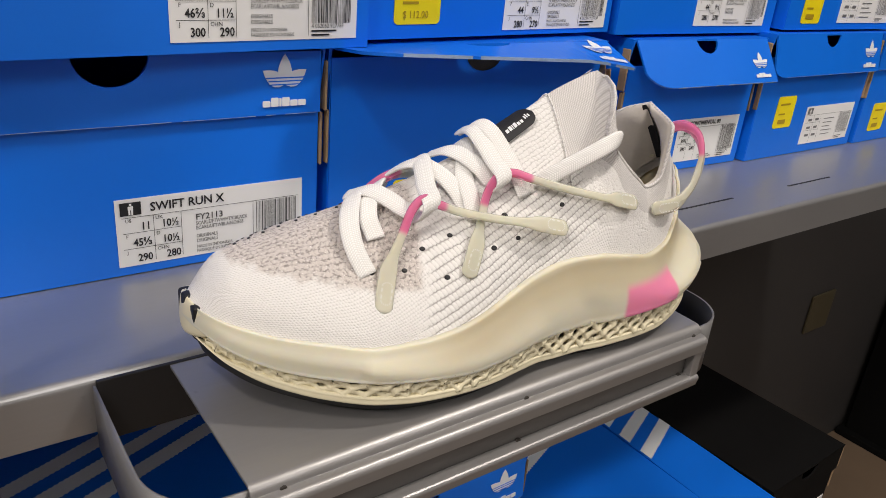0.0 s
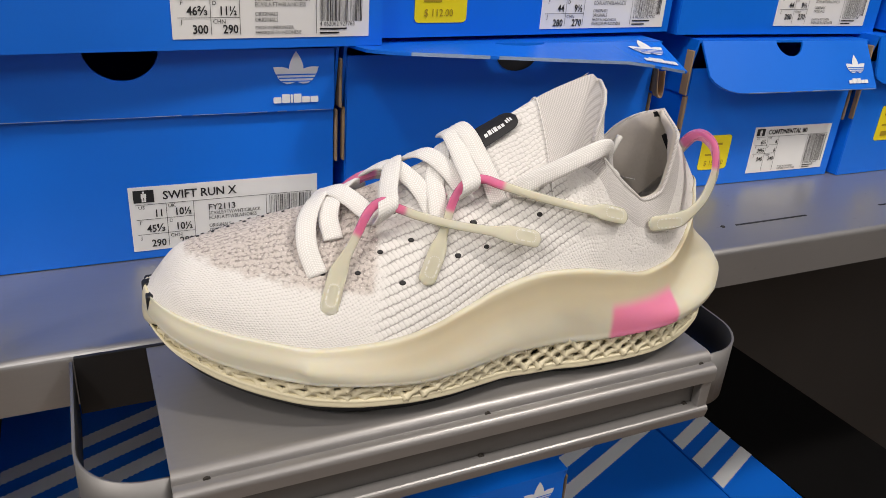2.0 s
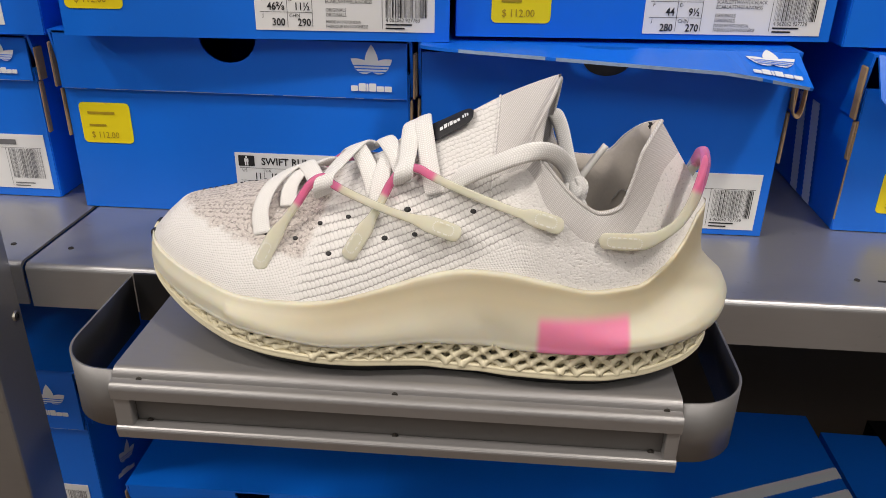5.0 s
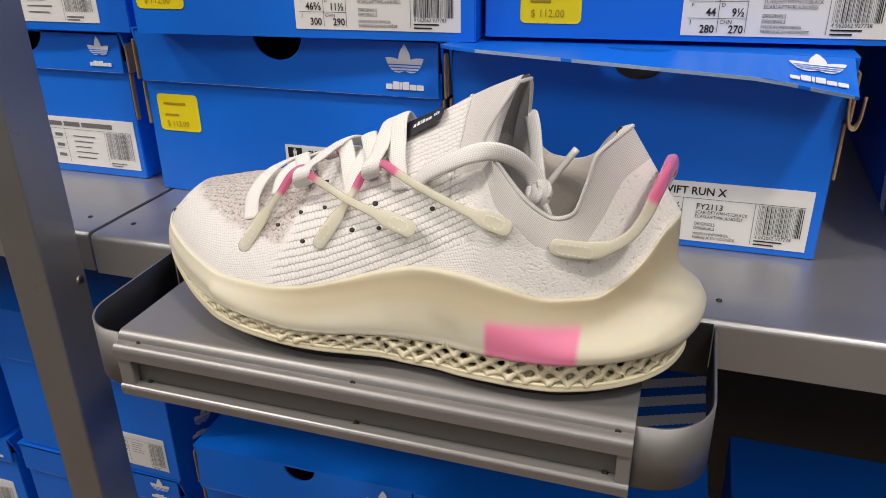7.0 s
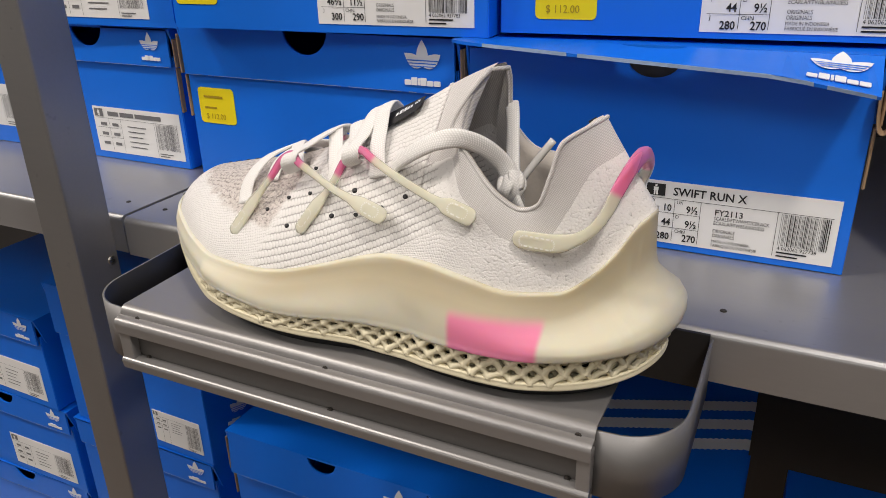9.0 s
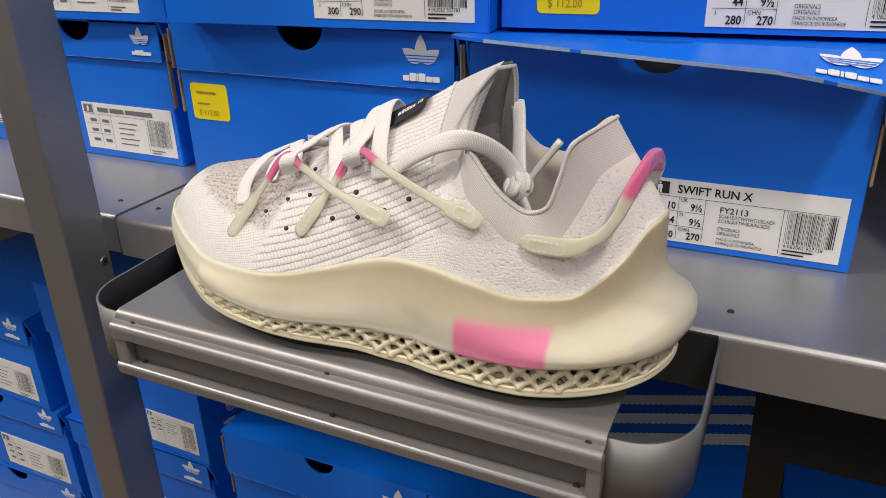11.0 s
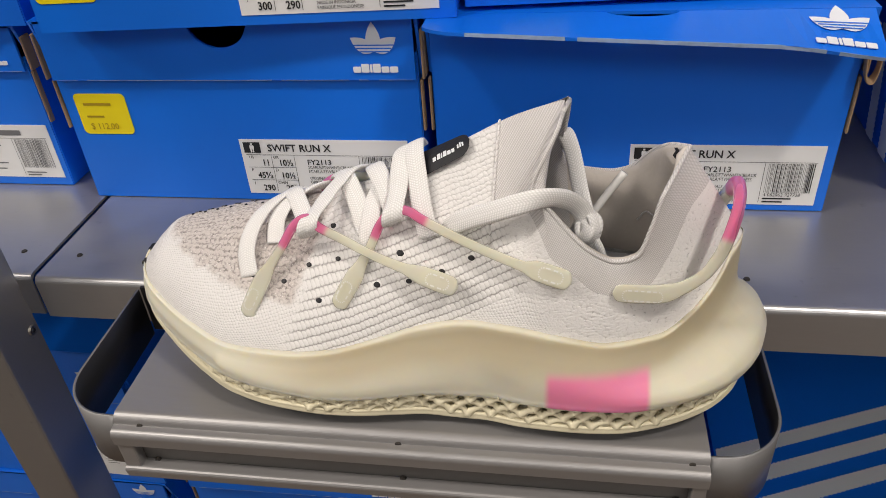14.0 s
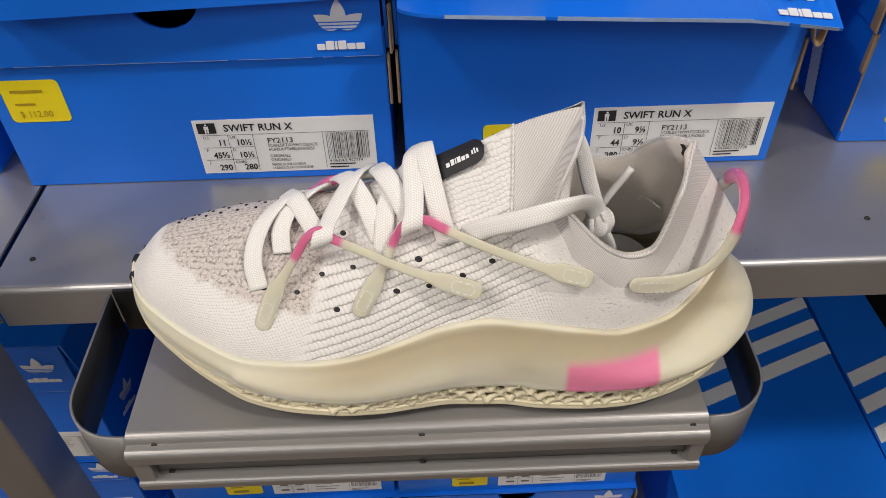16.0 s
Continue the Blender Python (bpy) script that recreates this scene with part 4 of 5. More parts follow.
def resample(loop, n):
    seg = [(loop[(i + 1) % len(loop)] - loop[i]).length for i in range(len(loop))]
    total, out, i, run = sum(seg), [], 0, 0.0
    for k in range(n):
        d = total * k / n
        while run + seg[i] < d:
            run += seg[i]
            i += 1
        out.append(loop[i].lerp(loop[(i + 1) % len(loop)], (d - run) / seg[i]))
    return out


def lattice(inset_low, inset_high, n, shift, r0):
    rows = 3
    low = resample(around(TOE + 0.004, HEEL - 0.0055, inset_low, lambda x: Z_SOLE(x) + 0.0032), n * 2)
    high = resample(around(TOE + 0.004, HEEL - 0.0035, inset_high, lambda x: Z_MID(x) + 0.0006), n * 2)
    rng = random.Random(5)
    node = {}
    for j in range(rows + 1):
        for i in range(n):
            k = (2 * i + (j % 2) + shift) % (2 * n)
            p = low[k].lerp(high[k], j / rows)
            node[i, j] = p + Vector((rng.uniform(-1, 1) * 0.0009, rng.uniform(-1, 1) * 0.0008, rng.uniform(-1, 1) * 0.0007))
    verts, faces = [], []

    def strut(a, b):
        mid = (a + b) / 2
        d = (b - a).normalized()
        s = d.orthogonal().normalized()
        t = d.cross(s)
        base = len(verts)
        for p, r in ((a, r0 * 1.4), (mid, r0 * 0.8), (b, r0 * 1.4)):
            for q in range(6):
                c = 2 * math.pi * q / 6
                verts.append(p + (s * math.cos(c) + t * math.sin(c)) * r)
        for m in range(2):
            for q in range(6):
                e = (q + 1) % 6
                faces.append((base + m * 6 + q, base + m * 6 + e, base + m * 6 + 6 + e, base + m * 6 + 6 + q))
    for j in range(rows):
        for i in range(n):
            a = node[i, j]
            if j % 2 == 0:
                strut(a, node[i, j + 1])
                strut(a, node[(i - 1) % n, j + 1])
            else:
                strut(a, node[i, j + 1])
                strut(a, node[(i + 1) % n, j + 1])
    me = bpy.data.meshes.new("lattice")
    me.from_pydata([tuple(v) for v in verts], [], faces)
    return me


wear(link("lattice", lattice(0.0020, 0.0020, 74, 0, 0.00165), CREAM_HARD, None, "cream printed lattice", True))
wear(link("inner_lattice", lattice(0.0068, 0.0068, 62, 1, 0.0016), CREAM_HARD, None, "cream printed lattice", True))


# frosted shell
HEEL_X = table((0.0, 0.04, 0.10, 0.18, 0.26, 0.34, 0.41, 0.48, 0.56, 0.7, 1.0), (0.1552, 0.1568, 0.1580, 0.1582, 0.1568, 0.1534, 0.1488, 0.1452, 0.1436, 0.1430, 0.1426))


def shell_level(v, out=0.0):
    x1 = HEEL_X(v)
    x0 = TOE + 0.0015 * v

    def z_of(x):
        s = (x - x0) / (x1 - x0)
        a = Z_MID(TOE + s * (HEEL - TOE))
        b = Z_TOP(-0.1335 + s * (0.1426 + 0.1335))
        return a + (b - a) * v
    bulge = 0.0022 * math.sin(math.pi * min(1, v * 1.25)) if v < 0.8 else 0
    step = min(1, max(0, (v - 0.16) / 0.40))
    step = step * step * (3 - 2 * step)

    def draw_in(x):
        k = min(1, max(0, (x - 0.085) / 0.035))
        return v ** 1.25 * (1 - k) + step * k
    return around(x0, x1, lambda x: TOP_IN(x) * draw_in(x) - bulge * (1 if -0.08 < x < 0.14 else 0.4) - 0.002 * min(1, max(0, (x - 0.05) / 0.06)) * (1 - v) - out, z_of)


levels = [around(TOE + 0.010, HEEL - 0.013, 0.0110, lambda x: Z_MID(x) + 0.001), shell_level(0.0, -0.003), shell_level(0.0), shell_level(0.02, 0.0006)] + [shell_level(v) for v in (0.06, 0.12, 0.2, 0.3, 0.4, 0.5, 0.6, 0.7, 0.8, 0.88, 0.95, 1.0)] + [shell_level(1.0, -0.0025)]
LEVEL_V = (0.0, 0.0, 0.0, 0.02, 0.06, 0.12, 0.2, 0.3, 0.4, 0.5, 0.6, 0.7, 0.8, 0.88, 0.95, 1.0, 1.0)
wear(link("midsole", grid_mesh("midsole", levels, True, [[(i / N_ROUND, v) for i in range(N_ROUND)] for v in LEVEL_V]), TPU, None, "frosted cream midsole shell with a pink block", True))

# upper: from the shell's top edge to the ridge and the collar rim
KNOT = (-0.133, -0.122, -0.11, -0.09, -0.07, -0.05, -0.03, -0.01, 0.01, 0.029, 0.040, 0.049, 0.056, 0.059, 0.062, 0.069, 0.078, 0.088, 0.099, 0.112, 0.124, 0.135, 0.1426)
RIM_X = (-0.1255, -0.1165, -0.104, -0.086, -0.067, -0.047, -0.027, -0.006, 0.013, 0.032, 0.0440, 0.0565, 0.0699, 0.0690, 0.0662, 0.0585, 0.0660, 0.0800, 0.0905, 0.0990, 0.1036, 0.1068, 0.1180)
RIM_D = (0.0, 0.0, 0.0, 0.0, 0.0, 0.0, 0.0, 0.0, 0.0, 0.0, 0.0, 0.0, 0.0016, 0.0112, 0.0198, 0.0285, 0.0275, 0.0295, 0.0270, 0.0275, 0.0262, 0.0240, 0.0)
RIM_Z = (1.2575, 1.2645, 1.2675, 1.2715, 1.2755, 1.2810, 1.2885, 1.2985, 1.3078, 1.3185, 1.3255, 1.3320, 1.3382, 1.3358, 1.3308, 1.3140, 1.3035, 1.2897, 1.2832, 1.2868, 1.3000, 1.3122, 1.3183)
rim_x, rim_d, rim_z = table(KNOT, RIM_X), table(KNOT, RIM_D), table(KNOT, RIM_Z)
# the far edge of the tongue stands steeper than the near one, which folds outward
FAR_X = RIM_X[:12] + (0.0712, 0.0716, 0.0712, 0.0695, 0.0725, 0.0800, 0.0900, 0.1000, 0.1060, 0.1120, 0.1180)
FAR_D = RIM_D[:12] + (0.0030, 0.0068, 0.0095, 0.0150, 0.0235, 0.0280, 0.0290, 0.0270, 0.0220, 0.0125, 0.0)
FAR_Z = RIM_Z[:12] + (1.3376, 1.3340, 1.3280, 1.3120, 1.3000, 1.2930, 1.2920, 1.2960, 1.3050, 1.3130, 1.3183)
far_x, far_d, far_z = table(KNOT, FAR_X), table(KNOT, FAR_D), table(KNOT, FAR_Z)
# where each ray would end if the tongue did not flare; the flare sets in near the top only
calm_x = table(KNOT, RIM_X[:11] + (0.0505, 0.0560, 0.0585, 0.0610, 0.0665, 0.0730, 0.0805) + RIM_X[18:])
POW = table((-0.133, -0.11, -0.08, -0.04, 0.03, 0.05, 0.075, 0.1, 0.15), (2.2, 1.9, 1.5, 1.30, 1.28, 1.14, 1.18, 1.45, 1.6))
POW_FAR = table((-0.133, -0.05, 0.0, 0.06, 0.15), (2.4, 2.0, 1.6, 1.4, 1.6))
RIDGE_Y = table((-0.135, -0.11, -0.06, -0.03, 0.0, 0.03, 0.045, 0.07, 0.1, 0.12), (0.068, 0.0715, 0.0680, 0.063, 0.0595, 0.0580, 0.0570, 0.0520, 0.0495, 0.0520))
RISE = 30


def upper_ray(i, lift=0.0):
    """Points from the shell's edge up to the rim at one place round the shoe."""
    base = BASE[i]
    u = i / N_ROUND * 2
    near = u <= 1
    x = base.x
    if near:
        top = Vector((rim_x(x), RIDGE_Y(rim_x(x)) - rim_d(x), rim_z(x)))
    else:
        top = Vector((far_x(x), RIDGE_Y(far_x(x)) + far_d(x), far_z(x)))
    p = POW(x) if near else POW_FAR(x)
    out = []
    for k in range(RISE + 1):
        w = k / RISE
        a = w * math.pi / 2
        side = math.cos(a) ** (2 / p)
        rise = math.sin(a) ** (2 / p)
        q = Vector((base.x + (calm_x(x) - base.x) * rise + (top.x - calm_x(x)) * rise ** 4, top.y + (base.y - top.y) * side, base.z - 0.001 + (top.z - base.z + 0.001) * rise))
        out.append(q)
    return out


BASE = shell_level(1.0, -0.0022)
rays = [upper_ray(i) for i in range(N_ROUND)]
i_flap = next(i for i in range(N_ROUND // 2) if BASE[i].x > 0.0395)
W_SOCK = 15
i_rim = next(i for i in range(N_ROUND // 2) if rim_d(BASE[i].x) > 0.002 and BASE[i].x > 0.045)


def strip(name, ids, k0, k1, material, label):
    ids = list(ids)[::-1]
    rows = [[rays[i % N_ROUND][k] for k in range(k0, k1 + 1)] for i in ids]
    uv = [[(i / N_ROUND, k / RISE) for k in range(k0, k1 + 1)] for i in ids]
    return wear(link(name, grid_mesh(name, rows, False, uv), material, None, label, True))


i_far = N_ROUND - i_flap
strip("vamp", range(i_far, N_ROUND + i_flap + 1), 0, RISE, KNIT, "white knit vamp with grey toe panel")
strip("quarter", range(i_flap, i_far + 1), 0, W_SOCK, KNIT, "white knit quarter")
strip("collar", range(i_flap, i_far + 1), W_SOCK, RISE, SOCK, "pale grey sock knit collar")


# lining inside the collar: sock knit inside the tongue, padded beige cloth round the heel
def lining(ids):
    rows = []
    for i in ids:
        r = rays[i]
        c = Vector((min(max(r[RISE].x, 0.05), 0.11), MID_Y(0.09), 0))
        row = []
        for k in range(RISE, 2, -2):
            q = r[k].copy()
            d = Vector((c.x - q.x, c.y - q.y, 0))
            f = 1 - k / RISE
            pad = 0.0024 * math.sin(math.pi * min(1, f * 1.5)) ** 2 * (0.6 + 0.4 * math.sin(i * 0.19 + 9 * f)) + 0.0007 * math.sin(i * 0.43 - 14 * f) * f
            step = 0.0022 if k == RISE else 0.0032 + pad
            if k == RISE:
                row.append(q)
                q = q + Vector((0, 0, 0.0006))
            row.append(q + d.normalized() * min(step, d.length))
        rows.append(row)
    return rows


i_back = next(i for i in range(N_ROUND // 2) if BASE[i].x > 0.074)
wear(link("lining", grid_mesh("lining", lining(range(i_back, N_ROUND - i_back + 1))), LINING, None, "beige padded textile lining", True))
wear(link("tongue_lining", grid_mesh("tongue_lining", lining(range(i_rim, i_back + 1))), SOCK, None, "grey knit inside of the tongue", True))
wear(link("tongue_lining", grid_mesh("tongue_lining", lining(range(N_ROUND - i_back, N_ROUND - i_rim + 1))), SOCK, None, "grey knit inside of the tongue", True))


# ---- lower shelf, its boxes, and what lies behind ----
LOW_Z = 0.716
lower_shelf = thing("lower_shelf", "grey sheet steel shelf below, full of shoe boxes", "shelf")
shelf_profile("shelf_plate", -0.2335, 0.6975, LOW_Z, SHELF_Y, 0.45, 0.0285, lower_shelf, STEEL)
left_low = thing("lower_shelf", "grey sheet steel shelf of the next bay, low down", "shelf")
shelf_profile("shelf_plate", -1.25, -0.2375, LOW_Z - 0.018, SHELF_Y + 0.002, 0.45, 0.0285, left_low, STEEL)
for sx, owner, dz in ((-0.2150, lower_shelf, 0.0), (0.1700, lower_shelf, 0.0), (-0.2560, left_low, -0.018)):
    part("rivet", disc_bm(sx, 0.118, LOW_Z + dz + 0.0002, 0.0019, 0.0008), WELD, owner)


def lid_stripes(box, w, d, h, y_right, slope, pitch=0.0343, wide=0.0175, wrap=0.06):
    """Three white serrated bands slanting over the lid and down its right side."""
    for i in range(3):
        bm = bmesh.new()
        y0 = y_right + pitch * i
        k = 96
        front, back = [], []
        for j in range(k + 1):
            x = w * j / k
            yy = y0 - slope * (w - x)
            tooth = 0.0006 if j % 2 else -0.0006
            front.append(bm.verts.new((x, min(d, max(0, yy + tooth)), h + 0.0006)))
            back.append(bm.verts.new((x, min(d, max(0, yy + wide + tooth)), h + 0.0006)))
        for a, b in ((0.0022, 0.0), (0.0026, -wrap)):
            front.append(bm.verts.new((w + a, y0 + slope * 0.5 * -b, h + 0.0004 + b)))
            back.append(bm.verts.new((w + a, y0 + wide + slope * 0.5 * -b, h + 0.0004 + b)))
        for j in range(len(front) - 1):
            bm.faces.new((front[j], front[j + 1], back[j + 1], back[j]))
        part("stripe", bm, PRINT_WHITE, box, "white serrated stripe")


LOWER = "shoe boxes on the lower shelf"
for bx, bw in ((-0.2410, 0.2050), (-0.0320, 0.2220)):
    q = shoe_box(pose(bx, 0.168, LOW_Z + 0.0006), bw, 0.33, 0.1260, "blue card shoe box under another on the lower shelf", group=LOWER, mark=0.030)
    q = shoe_box(pose(bx, 0.168, LOW_Z + 0.1275, 0, 0, 0.6), bw, 0.33, 0.1275, "blue card shoe box with white striped lid and size label", group=LOWER, lid_h=0.044, mark=0.034, notch=0.0145, flap=(4, 0.0))
    lid_stripes(q, bw, 0.33, 0.1275, 0.158, 0.40, 0.0305, 0.0160)
    label_parts(q, 0.093, 0.006, 0.100, 0.0390, -0.0001, RUN, "", "d", far=True)
    sticker(q, 0.0500, 0.0080, 0.0330, 0.0290, -0.0001)
q = shoe_box(pose(0.2330, 0.1000, LOW_Z + 0.0006), 0.2060, 0.40, 0.1185, "blue card shoe box with white striped lid", group=LOWER, mark=0.034)
lid_stripes(q, 0.206, 0.40, 0.1185, 0.220, 0.41)
q = shoe_box(pose(0.4430, 0.0700, LOW_Z + 0.0006, 0, 0, -1.0), 0.0740, 0.40, 0.1180, "narrow blue card shoe box with white stripes", group=LOWER, mark=0.0, tuck=False)
lid_stripes(q, 0.074, 0.40, 0.1180, 0.170, 0.45)
q = shoe_box(pose(0.5260, 0.0980, LOW_Z + 0.0006, 0, 0, 1.5), 0.1640, 0.40, 0.1190, "plain black card shoe box with a worn corner", group=LOWER, mark=0.0, material=BLACK_CARD)
part("label_strip", box_bm(0.118, 0.160, -0.0005, 0.0, 0.006, 0.040), PAPER, q, "white paper label")
# stacks beside the upright
for i in range(3):
    tall = i == 2
    q = shoe_box(pose(-0.4500 - 0.004 * (i % 2), 0.1680 + 0.006 * (i == 0), LOW_Z - 0.0174 + 0.1125 * i, 0, 0, 1.0 - i), 0.1860, 0.31, 0.1570 if tall else 0.1110, "blue card shoe box on top of a low stack" if tall else "small blue card shoe box in a low stack", group=LOWER, lid_h=0.054 if tall else 0.030, mark=0.0285 if tall else 0.024, notch=0.016, mark_z=0.012 if tall else None, tuck=False)
    if tall:
        emblem(0.030, Matrix.Translation((0.1866, 0.022, 0.030)) @ pose(0, 0, 0, 0, 0, 90) @ pose(0, 0, 0, 0, 18, 0), q)
    label_parts(q, 0.115, 0.0075, 0.0600, 0.0360, -0.0001, "", "", "c", far=True)
    q = shoe_box(pose(-0.6760 + 0.006 * (i % 2), 0.1680, LOW_Z - 0.0174 + 0.1125 * i, 0, 0, 2.0 - 1.5 * i), 0.1990, 0.31, 0.1110, "small blue card shoe box in the far stack", group=LOWER, lid_h=0.030, mark=0.024, notch=0.016, tuck=False)
    label_parts(q, 0.085, 0.0075, 0.1000, 0.0420, -0.0001, "", "", "c", far=True)
    if i != 1:
        sticker(q, 0.0480, 0.0110, 0.0300, 0.0280, -0.0001)

# the dark back of the shelving and the room around
tagged(part("wall_back", box_bm(-1.6, 3.4, 0.62, 0.66, 0.0, 3.0), BACKING), "dark grey-brown back panel of the shelving", "wall", "", "structure")
post = thing("shop_pillar", "black square pillar before the back panel", "pillar", at=Matrix.Translation((2.2, 0.5, 0)))
part("shaft", box_bm(-0.10, 0.14, -0.10, 0.10, 0, 3.0, 0.004), BLACK_CARD, post)
part("foot_plate", box_bm(-0.13, 0.17, -0.13, 0.115, 0, 0.02, 0.003), BLACK_CARD, post)
socket = thing("wall_socket", "dull brass socket plate on the back panel", "socket", at=Matrix.Translation((1.70, 0.618, 0.53)))
part("plate", box_bm(-0.055, 0.055, -0.006, 0.0, -0.055, 0.055, 0.002), plain("dull_brass", (0.12, 0.10, 0.06), 0.5, 0.3), socket)
FLOOR = plain("brown_floor", (0.24, 0.17, 0.115), 0.45, 0, 0.3, 8)
WALL = plain("warm_grey_wall", (0.62, 0.60, 0.58), 0.8, 0, 0.1, 5)
tagged(part("floor", box_bm(-4, 5, -4, 3, -0.05, 0.0), FLOOR), "brown floor", "floor", "", "structure")
tagged(part("ceiling", box_bm(-4, 5, -4, 3, 3.0, 3.05), WALL), "plain grey shop ceiling", "ceiling", "", "structure")
# unseen wall, made pale to reflect in the boxes and fill softly
tagged(part("wall_south", box_bm(-4, 5, -4.05, -4.0, 0, 3.0), WALL), "plain grey shop wall, unseen", "wall", "", "structure")
tagged(part("wall_north", box_bm(-4, 5, 3.0, 3.05, 0, 3.0), BACKING), "plain dark shop wall", "wall", "", "structure")
tagged(part("wall_west", box_bm(-4.05, -4.0, -4, 3, 0, 3.0), WALL), "plain grey shop wall, unseen", "wall", "", "structure")
tagged(part("wall_east", box_bm(5.0, 5.05, -4, 3, 0, 3.0), BACKING), "plain dark shop wall", "wall", "", "structure")


# ---- shoe details ----
def skin(x, z):
    """The point of the near side at length x and height z, and its outward normal."""
    best = None
    for i in range(3, N_ROUND // 2 - 2):
        for k in range(0, RISE + 1):
            q = rays[i][k]
            d = (q.x - x) ** 2 + (q.z - z) ** 2
            if best is None or d < best[0]:
                best = (d, i, k)
    _, i, k = best
    q = rays[i][k]
    a = rays[i + 2][k] - rays[i - 2][k]
    b = rays[i][min(k + 1, RISE)] - rays[i][max(k - 1, 0)]
    return q, a.cross(b).normalized()


def band(name, pts, widths, thicks, normal, material, label="", samples=60, rounded=0.0):
    """A soft strap along pts; widths and thicks are given at even steps and blend between them."""
    path = catmull(pts, samples)
    ws = table([i / (len(widths) - 1) for i in range(len(widths))], widths)
    ts = table([i / (len(thicks) - 1) for i in range(len(thicks))], thicks)
    rows, uvs, run = [], [], 0.0
    total = sum((path[i + 1] - path[i]).length for i in range(samples - 1))
    for i, p in enumerate(path):
        d = (path[min(i + 1, samples - 1)] - path[max(i - 1, 0)]).normalized()
        nv = normal(i / (samples - 1)) if callable(normal) else Vector(normal)
        s = d.cross(nv).normalized()
        up = s.cross(d)
        if i:
            run += (p - path[i - 1]).length
        f = i / (samples - 1)
        row, uv = [], []
        end = min(run, total - run)
        tip = 1.0 if not rounded or end >= rounded else 0.25 + 0.75 * math.sqrt(max(0.0, 1 - (1 - end / rounded) ** 2))
        for j in range(14):
            a = 2 * math.pi * j / 14
            cx = tip * math.copysign(abs(math.cos(a)) ** 0.6, math.cos(a))
            cy = math.copysign(abs(math.sin(a)) ** 0.8, math.sin(a))
            row.append(p + s * (ws(f) / 2 * cx) + up * (ts(f) / 2 * cy))
            uv.append((run, 0.5 + 0.5 * cx))
        rows.append(row)
        uvs.append(uv)
    rows = [[path[0]] * 14] + rows + [[path[-1]] * 14]
    uvs = [uvs[0]] + uvs + [uvs[-1]]
    return wear(link(name, grid_mesh(name, rows, True, uvs), material, None, label, True)), path, run


def run_at(path, x):
    """Distances along a path at which it passes near the place x."""
    k = min(range(len(path)), key=lambda i: (path[i] - Vector(x)).length)
    return sum((path[i + 1] - path[i]).length for i in range(k))


def stitches(strap, path, at_start, size, off, normal):
    """A rounded ring of short stitches on a strap's pad."""
    a, b = (path[0], path[9]) if at_start else (path[-1], path[-10])
    d = (b - a).normalized()
    nv = Vector(normal).normalized()
    s = d.cross(nv).normalized()
    up = s.cross(d)
    if up.dot(nv) < 0:
        up = -up
    bm = bmesh.new()
    ln, wd = size
    ring = round_rect(0, ln, -wd / 2, wd / 2, wd * 0.4, 3)
    for i in range(len(ring)):
        p, q = Vector(ring[i]), Vector(ring[(i + 1) % len(ring)])
        m = (q - p).length
        k = max(1, int(m / 0.0022))
        for j in range(k):
            e, f = p.lerp(q, (j + 0.15) / k), p.lerp(q, (j + 0.75) / k)
            t = (f - e)
            if t.length < 0.0003:
                continue
            t = t.normalized() * 0.0003
            quad = [e + Vector((t.y, -t.x)), f + Vector((t.y, -t.x)), f + Vector((-t.y, t.x)), e + Vector((-t.y, t.x))]
            bm.faces.new([bm.verts.new(a + d * (0.0035 + c.x) + s * c.y + up * (off + 0.0005)) for c in quad])
    ob = part("stitching", bm, THREAD, None, "white stitching")
    ob.parent = strap
    return ob


OUT = (-0.12, -0.80, 0.58)
SIDE = (-0.05, -0.95, 0.25)


def strap(pts, pink_a, pink_b, name, widths, thicks, pads, normal=OUT):
    path = catmull(pts, 130)
    m = strap_material(name, (run_at(path, pink_a), run_at(path, pink_b)))
    ob, path, _ = band("strap", pts, widths, thicks, normal, m, "frosted cream strap, pink at its bend", 130, 0.0032)
    for start, off in pads:
        stitches(ob, path, start, (0.0095, 0.0045), off, normal)
    return ob


THK = [0.0012, 0.0016, 0.0018, 0.0024, 0.0030, 0.0034, 0.0034, 0.0034, 0.0032, 0.0030, 0.0028, 0.0026, 0.0022, 0.0017, 0.0015, 0.0012]
strap([(-0.0665, 0.0215, 1.2480), (-0.0587, 0.0310, 1.2625), (-0.0495, 0.0362, 1.2755), (-0.0430, 0.0392, 1.2850), (-0.0365, 0.0398, 1.2885), (-0.0308, 0.0365, 1.2860), (-0.0200, 0.0338, 1.2818), (-0.0050, 0.0268, 1.2788), (0.0145, 0.0192, 1.2762), (0.0298, 0.0156, 1.2727)],
      (-0.0490, 0.036, 1.276), (-0.0275, 0.036, 1.2855), "strap_front", [0.0078, 0.0082, 0.0080, 0.0048] + [0.0040] * 12 + [0.0044, 0.0078, 0.0082, 0.0078], THK, ((True, 0.0014), (False, 0.0014)))
